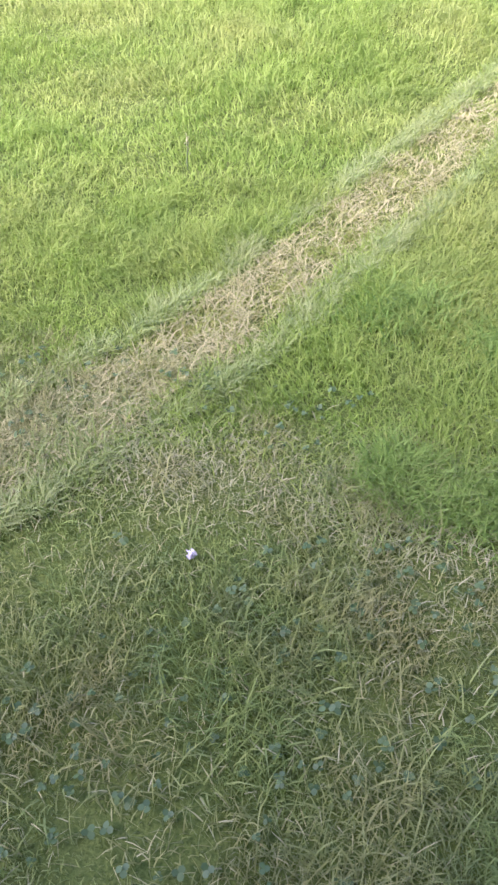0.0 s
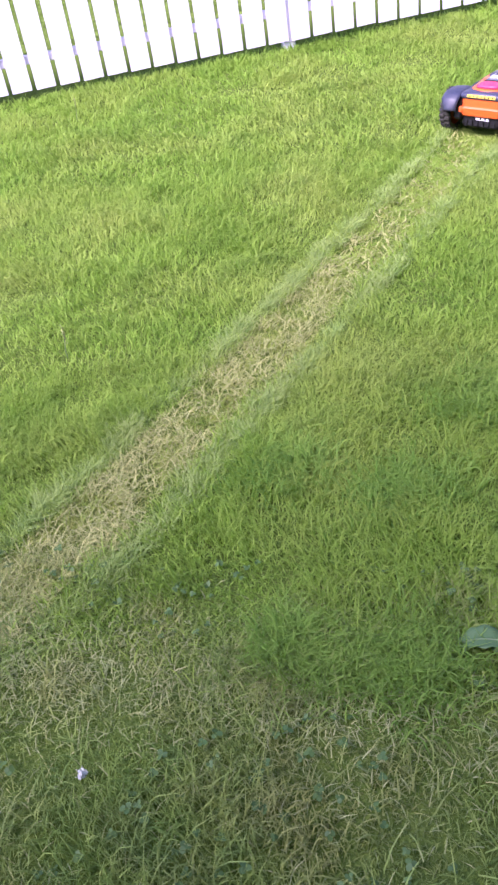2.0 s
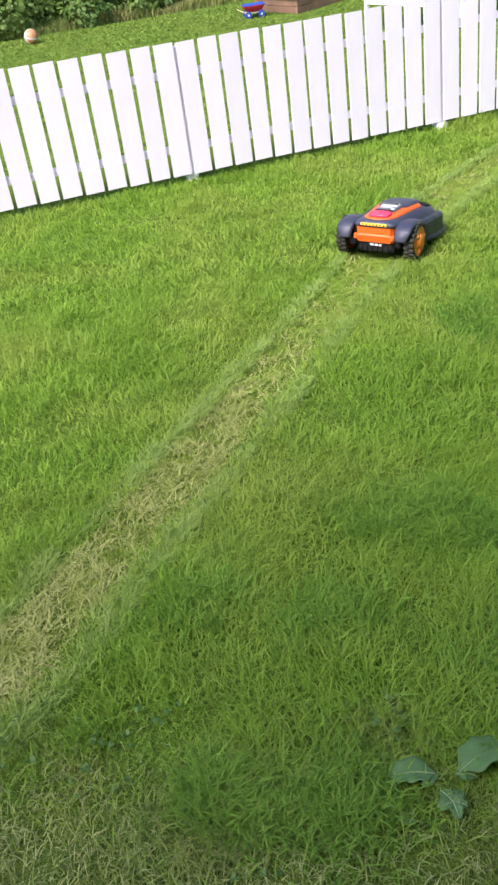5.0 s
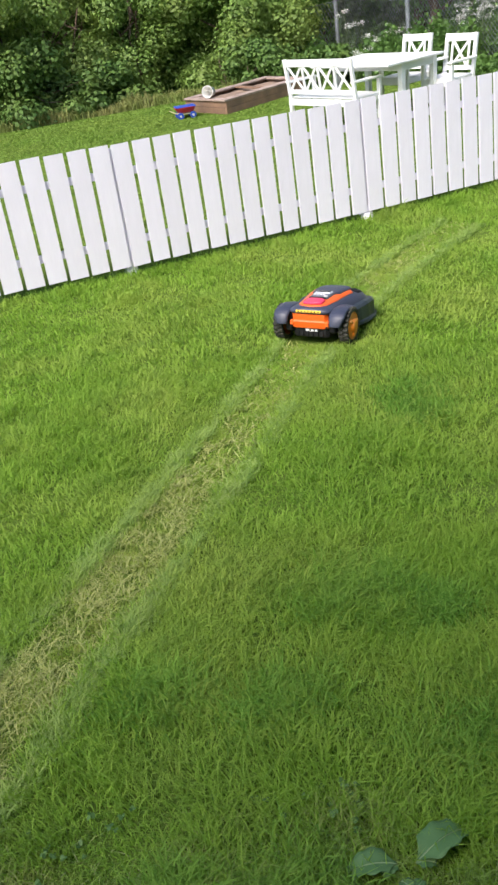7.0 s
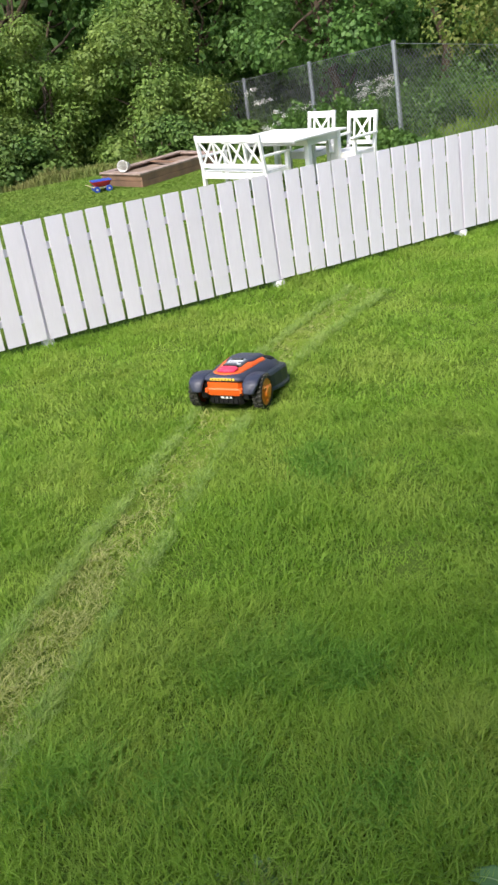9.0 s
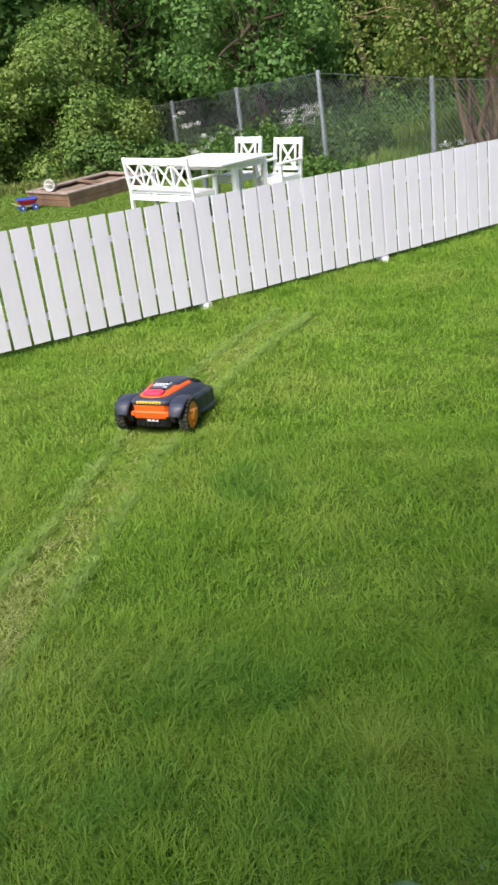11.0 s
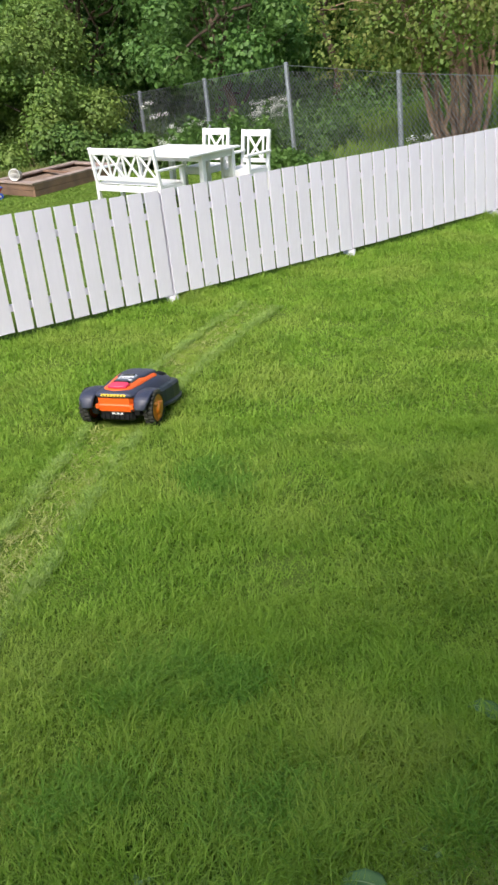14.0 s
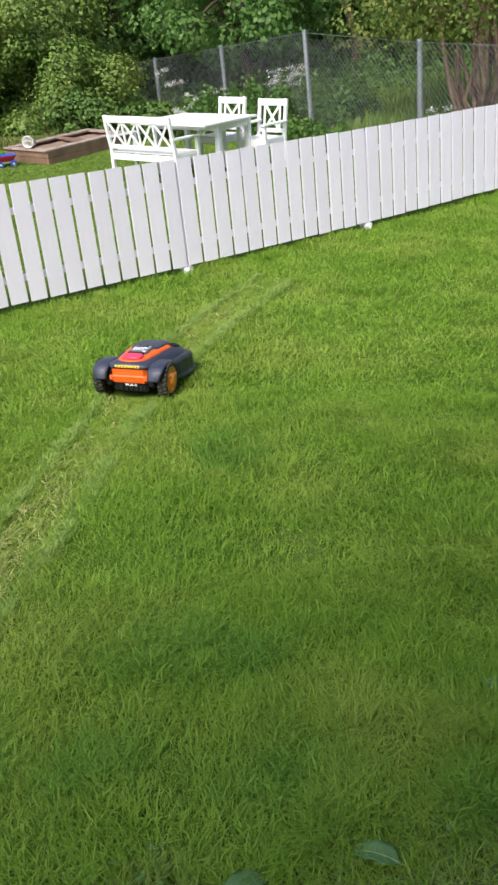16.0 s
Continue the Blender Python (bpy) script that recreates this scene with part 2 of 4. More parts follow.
def from_arrays(name, verts, quads, tris, mat):
    """One mesh object out of arrays of corners."""
    me = bpy.data.meshes.new(name)
    me.vertices.add(len(verts))
    me.vertices.foreach_set("co", verts.astype(np.float32).ravel())
    idx = np.concatenate([quads.ravel(), tris.ravel()]).astype(np.int32)
    starts = np.concatenate([np.arange(len(quads)) * 4, len(quads) * 4 + np.arange(len(tris)) * 3]).astype(np.int32)
    me.loops.add(len(idx))
    me.loops.foreach_set("vertex_index", idx)
    me.polygons.add(len(starts))
    me.polygons.foreach_set("loop_start", starts)
    me.update(calc_edges=True)
    me.validate()
    me.materials.append(mat)
    return new(name, me)


# ---- the lie of the land ----
FENCE_A = np.array([4.621, 5.973])          # foot of one fence post
U = np.array([0.99494, -0.10047])           # along the white fence
N = np.array([0.10047, 0.99494])            # away from the lawn, beyond the fence
C = (0.1548, -0.0598, -0.0463, 0.0039, 0.0108, 0.0128)


def lawn(x, y):
    return C[0] + C[1] * x + C[2] * y + C[3] * x * x + C[4] * x * y + C[5] * y * y


def along(x, y):
    return (x - FENCE_A[0]) * U[0] + (y - FENCE_A[1]) * U[1], (x - FENCE_A[0]) * N[0] + (y - FENCE_A[1]) * N[1]


def height(x, y):
    """Ground height: the lawn's bowl as far as the fence, then a bank that rises and flattens."""
    x, y = np.asarray(x, float), np.asarray(y, float)
    k, s = along(x, y)
    kc, sc = np.clip(k, -8.0, 7.0), np.clip(s, -7.5, 0)
    px, py = FENCE_A[0] + U[0] * kc + N[0] * sc, FENCE_A[1] + U[1] * kc + N[1] * sc
    z = lawn(px, py)
    top = 7.6 - 2.6 * np.clip((k - 2.0) / 3.5, 0, 1)
    up = np.maximum(s, 0)
    z = z + 0.155 * np.minimum(up, top) + 0.04 * np.clip(up - top, 0, 40)
    return z + 0.13 * np.clip(k - 7.0, 0, 14) + 0.32 * np.clip(s - 24, 0, 45) + 0.32 * np.clip(k - 26, 0, 45)


def spot(k, s, dz=0.0):
    """A place by its run along and beyond the white fence."""
    x, y = FENCE_A + U * k + N * s
    return Vector((x, y, float(height(x, y)) + dz))


def stand(p, heading, lean=1.0):
    """A pose on the ground at p whose +y points along heading (degrees from +x), leaning with the slope."""
    e = 0.25
    gx = (float(height(p[0] + e, p[1])) - float(height(p[0] - e, p[1]))) / (2 * e) * lean
    gy = (float(height(p[0], p[1] + e)) - float(height(p[0], p[1] - e))) / (2 * e) * lean
    up = Vector((-gx, -gy, 1)).normalized()
    f = Vector((math.cos(radians(heading)), math.sin(radians(heading)), 0))
    f = (f - up * f.dot(up)).normalized()
    m = Matrix((f.cross(up), f, up)).transposed().to_4x4()
    m.translation = (p[0], p[1], float(height(p[0], p[1])))
    return m


def ground():
    """One sheet, fine near the lawn and wide out to the horizon."""
    near = np.arange(-6, 18.01, 0.2)
    far = np.array([10, 25, 60, 150, 400, 1200])
    xs = np.concatenate([-6 - far[::-1], near, 18 + far])
    ys = xs.copy()
    gx, gy = np.meshgrid(xs, ys)
    rng = np.random.default_rng(3)
    z = height(gx, gy) + rng.normal(0, 0.004, gx.shape)
    v = np.stack([gx, gy, z], -1).reshape(-1, 3)
    w = len(xs)
    i = (np.arange(len(ys) - 1)[:, None] * w + np.arange(w - 1)).ravel()
    q = np.stack([i, i + 1, i + w + 1, i + w], -1)
    ob = from_arrays("ground", v, q, np.zeros((0, 3), int), M_EARTH)
    ob.data.shade_smooth()
    return tagged(ob, "sloping garden lawn ground under the grass", "ground", kind="structure")


ground()


def shade_wall():
    """Plain unseen wall added behind the camera to shade the foreground; closes the place."""
    p = spot(-3.0, -7.9)
    yaw = math.degrees(math.atan2(U[1], U[0]))
    # height set so that its soft shadow darkens the near lawn
    ob = part("added_wall_south", box((13.0, 0.3, 6.0), (0, 0, 2.5), 0.01), M_RENDER)
    ob.matrix_world = pose(p[0], p[1], p[2], 0, 0, yaw)
    tagged(ob, "plain pale rendered wall added out of view to shade the near lawn", "wall", kind="structure")


shade_wall()


# ---- white board fence ----
POSTS = [-6.76, -4.493, -2.222, 0.0, 2.26, 4.655, 6.98, 9.30]
H_TOP, H_BOT = 1.0, 0.068
SLOPE = 0.036


def post_z(k):
    p = FENCE_A + U * k
    return float(height(p[0], p[1]))


def white_fence():
    f = thing("picket_fence", Matrix(), "white painted wooden board fence across the lawn", "fence")
    yaw = math.atan2(U[1], U[0])
    zs = [post_z(k) for k in POSTS]
    for k, z in zip(POSTS, zs):
        p = FENCE_A + U * k + N * 0.058
        m = pose(p[0], p[1], z, 0, 0, math.degrees(yaw))
        post = part("post", box((0.09, 0.088, 1.02), (0, 0, 0.465), 0.006), M_WHITE, f)
        post.matrix_world = m
        if abs(k + 2.222) < 0.01:
            continue
        bm = rod((0, -0.035, -0.05), (0, -0.035, 0.058), 0.060, 0.052, 12)
        part("foot", bm, M_WHITE, post, "white painted post foot")
    data = None
    for (k0, z0), (k1, z1) in zip(zip(POSTS, zs), zip(POSTS[1:], zs[1:])):
        pitch = (k1 - k0) / 13
        for i in range(13):
            k = k0 + pitch * (i + 0.5)
            z = z0 + (z1 - z0) * (i + 0.5) / 13
            if data is None:
                bm = box((1, 0.022, 1), (0, 0, 0), 0)
                bmesh.ops.bevel(bm, geom=[e for e in bm.edges if abs((e.verts[0].co - e.verts[1].co).z) > 0.5], offset=0.003, segments=1, affect="EDGES")
                for v in bm.verts:
                    v.co.z = (v.co.z + 0.5) * (H_TOP - H_BOT) + H_BOT + v.co.x * 0.145 * SLOPE
                    v.co.x *= 1.0
                data = part("board", bm, M_WHITE, f)
                b = data
            else:
                b = data.copy()
                scene.collection.objects.link(b)
            p = FENCE_A + U * k
            rr = random.Random(int(k * 1000))
            b.matrix_world = pose(p[0], p[1], z + rr.uniform(-0.003, 0.003), 0, rr.uniform(-0.25, 0.25), math.degrees(yaw)) @ Matrix.Diagonal((pitch - 0.030 + rr.uniform(-0.003, 0.003), 1, 1, 1))
        a, c = FENCE_A + U * (k0 + 0.045), FENCE_A + U * (k1 - 0.045)
        for hz in (0.79, 0.265):
            ln = k1 - k0 - 0.09
            bm = box((ln, 0.045, 0.058), (0, 0, 0), 0.004)
            r = part("rail", bm, M_WHITE, f)
            mid = (a + c) / 2 + N * 0.0345
            r.matrix_world = pose(mid[0], mid[1], (z0 + z1) / 2 + hz, 0, -math.degrees(math.atan2(z1 - z0, k1 - k0)), math.degrees(yaw))
    return f


white_fence()


# ---- garden furniture ----
FA = 90 - 84.2 + 17.5 - 5.8        # heading from the bench to the chairs, degrees from +x


def slat_x(bm, x0, x1, z0, z1, y):
    """A crossed pair of slats and the upright beside it."""
    for s in (1, -1):
        ln = math.hypot(x1 - x0, z1 - z0)
        a = math.atan2(z1 - z0, x1 - x0) * s
        box((ln, 0.018, 0.034), ((x0 + x1) / 2, y + 0.004 * s, (z0 + z1) / 2), 0.002, bm, Matrix.Rotation(-a, 4, "Y"))


def seat_thing(name, m, width, panels, label, category, group=""):
    """A bench or armchair with crossed slats in its back; it faces +y and its back stands at y = 0."""
    t = thing(name, m, label, category, group)
    hw = width / 2
    lean = Matrix.Rotation(radians(9), 4, "X")
    for s in (-1, 1):
        bm = box((0.055, 0.055, 0.44), (s * (hw - 0.03), 0.03, 0.22), 0.004)
        box((0.05, 0.045, 0.52), (s * (hw - 0.03), -0.012, 0.68), 0.004, bm, lean)
        part("leg", bm, M_WHITE2, t)
        part("leg", box((0.055, 0.055, 0.62), (s * (hw - 0.03), 0.52, 0.31), 0.004), M_WHITE2, t)
        part("armrest", box((0.075, 0.60, 0.03), (s * (hw - 0.03), 0.27, 0.635), 0.006), M_WHITE2, t)
        part("side_rail", box((0.03, 0.46, 0.07), (s * (hw - 0.03), 0.275, 0.375), 0.004), M_WHITE2, t)
    bm = box((width - 0.05, 0.035, 0.095), (0, -0.045, 0.885), 0.006, None, lean)
    part("top_rail", bm, M_WHITE2, t)
    part("lower_back_rail", box((width - 0.06, 0.03, 0.06), (0, 0.02, 0.50), 0.004, None, lean), M_WHITE2, t)
    part("back_apron", box((width - 0.06, 0.03, 0.09), (0, 0.03, 0.36), 0.004), M_WHITE2, t)
    part("front_apron", box((width - 0.06, 0.03, 0.09), (0, 0.52, 0.37), 0.004), M_WHITE2, t)
    step = (width - 0.10) / panels
    for i in range(panels):
        x0 = -hw + 0.05 + step * i
        bm = bmesh.new()
        inset = 0.10 if panels == 1 else 0.03
        slat_x(bm, x0 + inset, x0 + step - inset, 0.53, 0.84, 0)
        bmesh.ops.transform(bm, matrix=Matrix.Translation((0, -0.012, 0.68)) @ lean @ Matrix.Translation((0, 0, -0.68)), verts=bm.verts)
        part("crossed_slats", bm, M_WHITE2, t)
        if panels == 1:
            for q in (-0.14, 0.14):
                part("upright", box((0.03, 0.022, 0.34), (q, -0.012, 0.685), 0.003, None, lean), M_WHITE2, t)
        if i:
            part("upright", box((0.035, 0.022, 0.34), (x0, -0.012, 0.685), 0.003, None, lean), M_WHITE2, t)
    for i in range(6):
        part("seat_slat", box((width - 0.04, 0.072, 0.022), (0, 0.085 + i * 0.083, 0.425), 0.004), M_WHITE2, t)
    return t


def garden_table(m):
    t = thing("garden_table", m, "white painted slatted wooden garden table", "table")
    w, d = 1.14, 1.35
    for i in range(12):
        part("top_slat", box((w / 12 - 0.008, d - 0.12, 0.025), (-w / 2 + w / 24 + i * w / 12, 0, 0.725), 0.004), M_WHITE2, t)
    for s in (-1, 1):
        part("end_board", box((w, 0.056, 0.027), (0, s * (d / 2 - 0.03), 0.725), 0.004), M_WHITE2, t)
        part("end_apron", box((w - 0.46, 0.03, 0.09), (0.15, s * (d / 2 - 0.10), 0.66), 0.004), M_WHITE2, t)
        part("side_apron", box((0.03, d - 0.28, 0.09), (s * (w / 2 - 0.09) + (0.30 if s < 0 else 0), 0, 0.66), 0.004), M_WHITE2, t)
        for q in (-1, 1):
            part("leg", box((0.075, 0.075, 0.71), (s * (w / 2 - 0.09) + (0.30 if s < 0 else 0), q * (d / 2 - 0.11), 0.355), 0.006), M_WHITE2, t)
    return t


def furniture():
    ka, kb = np.array([0.954, 0.30]), np.array([0.30, -0.954])
    base = np.array([1.62, 3.75])
    heading = math.degrees(math.atan2(U[1] * ka[0] + N[1] * ka[1], U[0] * ka[0] + N[0] * ka[1]))
    seat_thing("garden_bench", stand(spot(*base), heading, 0.8) @ Matrix.Scale(0.93, 4), 1.33, 4, "white painted wooden garden bench with crossed slats", "bench")
    c = base + ka * 1.84 + kb * 0.5
    for sgn in (-1, 1):
        p = c + kb * 0.365 * sgn
        seat_thing("garden_chair", stand(spot(*p), heading + 180, 0.8) @ Matrix.Scale(0.95, 4), 0.54, 1, "white painted wooden garden armchair with a crossed back", "chair", "chairs at the garden table")
    garden_table(stand(spot(*(base + ka * 0.84 + kb * 0.25)), heading + 90, 0.8))


furniture()


# ---- sandbox and toys ----
def sandbox():
    p0, heading = spot(1.20, 6.08), math.degrees(math.atan2(N[1] * 0.40 + U[1] * 0.92, N[0] * 0.40 + U[0] * 0.92))
    m = stand(p0, heading, 1.0)
    t = thing("sandbox", m, "low brown weathered timber sandbox on the lawn", "sandbox")
    ln, wd, h = 1.95, 0.88, 0.19
    # +y runs away along the long side, -x toward the far side
    for x in (0.0, -wd):
        for z in (0.048, 0.146):
            part("plank", box((0.045, ln, 0.093), (x, ln / 2, z), 0.004), M_WOOD, t)
        part("seat_board", box((0.15, ln + 0.06, 0.028), (x + (-0.05 if x == 0 else 0.05), ln / 2, h + 0.016), 0.004), M_WOODTOP, t)
    for y in (0.0, ln):
        for z in (0.048, 0.146):
            part("plank", box((wd - 0.045, 0.045, 0.093), (-wd / 2, y + (0.022 if y == 0 else -0.022), z), 0.004), M_WOOD, t)
        part("seat_board", box((wd - 0.26, 0.15, 0.027), (-wd / 2, y + (0.05 if y == 0 else -0.05), h + 0.015), 0.004), M_WOODTOP, t)
    part("crossboard", box((wd - 0.26, 0.10, 0.025), (-wd / 2, ln * 0.55, h + 0.014), 0.004), M_WOOD, t)
    bm = bmesh.new()
    bmesh.ops.create_grid(bm, x_segments=14, y_segments=18, size=0.5)
    for v in bm.verts:
        v.co = (v.co.x * (wd - 0.06) - wd / 2, v.co.y * (ln - 0.06) + ln / 2, 0.145 + 0.03 * noise.noise(v.co * 5))
    part("sand", bm, M_SAND, t, smooth=True)
    return m, h


SBOX, SBOX_H = sandbox()


def pail():
    m = SBOX @ pose(-0.42, 0.10, SBOX_H + 0.118, 82, 0, 25)
    t = thing("toy_pail", m, "pale plastic toy pail lying on the sandbox edge", "bucket")
    outer = [(0.062, -0.09), (0.066, -0.088), (0.085, 0.09), (0.094, 0.092), (0.094, 0.104), (0.082, 0.104), (0.06, -0.08), (0.0, -0.08)]
    rings = [[(r * math.cos(a), r * math.sin(a), z) for a in np.linspace(0, 2 * math.pi, 20, endpoint=False)] for r, z in [(0.001, -0.09)] + outer[:-1] + [(0.001, -0.08)]]
    part("pail_body", loft(rings, caps=False), M_PAIL, t, smooth=True)
    bm = bmesh.new()
    pts = [Vector((0.09 * math.cos(a), 0.05 * math.sin(a) - 0.03, 0.10 + 0.02 * math.sin(a))) for a in np.linspace(0, math.pi, 9)]
    for a, b in zip(pts, pts[1:]):
        rod(a, b, 0.004, seg=6, bm=bm)
    part("handle", bm, M_PAIL, t)


pail()


def toy_cart():
    p = spot(0.66, 6.45)
    t = thing("toy_cart", stand(p, -12) @ Matrix.Scale(0.84, 4), "small red and blue plastic toy cart on the lawn", "toy")
    rings = []
    for z, w, l in ((0.10, 0.07, 0.13), (0.115, 0.085, 0.15), (0.19, 0.115, 0.20), (0.20, 0.12, 0.205), (0.20, 0.105, 0.19), (0.13, 0.08, 0.14)):
        rings.append([(w * math.copysign(abs(math.cos(a)) ** 0.5, math.cos(a)), l * math.copysign(abs(math.sin(a)) ** 0.5, math.sin(a)), z) for a in np.linspace(0, 2 * math.pi, 24, endpoint=False)])
    part("tub", loft(rings), M_RED, t, "red tub", smooth=True)
    part("chassis", box((0.13, 0.30, 0.035), (0, 0, 0.085), 0.008), M_CREAM, t, "cream chassis")
    part("rim", box((0.235, 0.39, 0.018), (0, 0.0, 0.207), 0.008), M_BLUE, t, "blue rim")
    for y in (-0.12, 0.12):
        for x in (-0.095, 0.095):
            w = part("wheel", rod((x - 0.02, y, 0.058), (x + 0.02, y, 0.058), 0.058, seg=18), M_BLUE, t, "blue wheel")
            part("hub", rod((x - 0.025, y, 0.058), (x + 0.025, y, 0.058), 0.02, seg=10), M_CREAM, w)
    part("pull_bar", rod((0, -0.15, 0.085), (0, -0.30, 0.16), 0.009, seg=8), M_CREAM, t)


toy_cart()


def ball():
    p = spot(-2.58, 7.31)
    bm = bmesh.new()
    bmesh.ops.create_icosphere(bm, subdivisions=3, radius=0.105)
    ob = part("ball", bm, M_BALL, smooth=True)
    ob.matrix_world = Matrix.Translation(p + Vector((0, 0, 0.10)))
    tagged(ob, "orange and white play ball lying on the lawn", "ball")
    for rx, ry in ((20, 10), (95, 30), (60, 100)):
        bm = bmesh.new()
        ring = [[((0.1065 + d) * math.cos(a), (0.1065 + d) * math.sin(a), z) for a in np.linspace(0, 2 * math.pi, 28, endpoint=False)] for z, d in ((-0.012, -0.002), (0.0, 0.0), (0.012, -0.002))]
        loft(ring, caps=False, bm=bm)
        bmesh.ops.rotate(bm, matrix=Euler((radians(rx), radians(ry), 0)).to_matrix(), verts=bm.verts)
        part("stripe", bm, M_PAIL, ob, "pale stripe")


ball()


# ---- chain-link fence ----
LINK_K = 5.72
LINK_S = [-3.0, -0.2, 2.55, 5.1, 7.7, 10.4, 13.2, 16.0, 18.8]


def chain_link():
    f = thing("chain_link_fence", Matrix(), "tall galvanised chain-link fence with grey steel posts", "fence")
    tops = []
    for i, s in enumerate(LINK_S):
        p = spot(LINK_K, s)
        hh = 1.60 if s > 3 else 1.5
        post = part("post", rod(p - Vector((0, 0, 0.05)), p + Vector((0.03 * (i % 3 - 1), 0, hh)), 0.042, seg=12), M_STEEL, f)
        part("cap", rod(p + Vector((0.03 * (i % 3 - 1), 0, hh)), p + Vector((0.03 * (i % 3 - 1), 0, hh + 0.015)), 0.046, 0.03, seg=12), M_STEEL, post)
        tops.append((s, p, hh))
    # woven mesh: two families of zigzag wires, each a thin three-sided bar
    verts, quads = [], []
    cell, r = 0.062, 0.0028
    out = Vector((-U[0], -U[1], 0))
    for (s0, p0, h0), (s1, p1, h1) in zip(tops, tops[1:]):
        if s1 < 2.0:
            continue
        ln, hh = s1 - s0, min(h0, h1) - 0.04
        cells = 0.062 if s0 < 8 else 0.10
        d = (p1 - p0) / ln
        for sg in (1, -1):
            c = -hh if sg > 0 else 0.0
            c_end = ln if sg > 0 else ln + hh
            while c < c_end:
                if sg > 0:
                    a0, a1 = max(0, c), min(ln, c + hh)
                    q0, q1 = (a0, a0 - c), (a1, a1 - c)
                else:
                    a0, a1 = max(0, c - hh), min(ln, c)
                    q0, q1 = (a0, c - a0), (a1, c - a1)
                if a1 > a0 + 0.01:
                    sag = 0.0
                    e0 = p0 + d * q0[0] + Vector((0, 0, q0[1] + 0.02)) + out * (0.046 + 0.004 * sg)
                    e1 = p0 + d * q1[0] + Vector((0, 0, q1[1] + 0.02)) + out * (0.046 + 0.004 * sg)
                    t = (e1 - e0).normalized()
                    w = t.cross(out).normalized()
                    b = len(verts)
                    for e in (e0, e1):
                        verts += [e + w * r, e - w * r, e + out * r * 1.6]
                    quads += [(b, b + 1, b + 4, b + 3), (b + 1, b + 2, b + 5, b + 4), (b + 2, b, b + 3, b + 5)]
                c += cells * 1.4142
    ob = from_arrays("wire_mesh", np.array([tuple(v) for v in verts]), np.array(quads), np.zeros((0, 3), int), M_WIRE)
    ob.parent = f
    tagged(ob, "grey woven wire mesh", kind="stuff")
    for (s0, p0, h0), (s1, p1, h1) in zip(tops, tops[1:]):
        if s1 > 2:
            part("top_wire", rod(p0 + out * 0.046 + Vector((0, 0, h0 - 0.03)), p1 + out * 0.046 + Vector((0, 0, h1 - 0.03)), 0.005, seg=6), M_WIRE, f)


chain_link()


# ---- trees, shrubs and herbs ----
def leaves(rng, centres, normals, size, spread=0.35):
    """Folded four-cornered leaves at the given places."""
    n = len(centres)
    nrm = normals + rng.normal(0, spread, (n, 3))
    nrm /= np.linalg.norm(nrm, axis=1, keepdims=True) + 1e-9
    ax = np.cross(nrm, rng.normal(0, 1, (n, 3)))
    ax /= np.linalg.norm(ax, axis=1, keepdims=True) + 1e-9
    sd = np.cross(nrm, ax)
    L = (size * rng.uniform(0.6, 1.35, n))[:, None]
    w = L * rng.uniform(0.28, 0.42, n)[:, None]
    a = centres - ax * L / 2
    b = centres + sd * w - ax * L * 0.05 + nrm * w * 0.35
    c = centres + ax * L / 2 - nrm * L * 0.12
    d = centres - sd * w - ax * L * 0.05 + nrm * w * 0.35
    v = np.stack([a, b, c, d], 1).reshape(-1, 3)
    i = np.arange(n)[:, None] * 4
    return v, np.concatenate([i, i + 1, i + 2, i + 3], 1)


def crown_points(rng, blobs, count):
    """Places and outward ways on the ragged outsides of many small clumps."""
    r = np.array([b[3] for b in blobs])
    pick = rng.choice(len(blobs), count, p=r ** 2 / (r ** 2).sum())
    c = np.array([b[:3] for b in blobs])[pick]
    d = rng.normal(0, 1, (count, 3))
    d /= np.linalg.norm(d, axis=1, keepdims=True)
    rad = r[pick] * np.clip(rng.normal(0.86, 0.2, count), 0.2, 1.4)
    pts = c + d * rad[:, None] * np.array([1, 1, 0.8])
    d[:, 2] += 0.45
    return pts, d


def limb(rng, a, b, r0, r1, bm, steps=5, wander=0.06):
    a, b = Vector(a), Vector(b)
    pts = [a.lerp(b, i / steps) + Vector(rng.normal(0, wander, 3)) * (b - a).length * (0.6 if 0 < i < steps else 0) for i in range(steps + 1)]
    rings = []
    d = (b - a).normalized()
    x = d.orthogonal().normalized()
    y = d.cross(x)
    for i, p in enumerate(pts):
        r = r0 + (r1 - r0) * i / steps
        rings.append([tuple(p + (x * math.cos(t) + y * math.sin(t)) * r * (1 + 0.12 * math.sin(3 * t + i))) for t in np.linspace(0, 2 * math.pi, 8, endpoint=False)])
    return loft(rings, bm=bm)


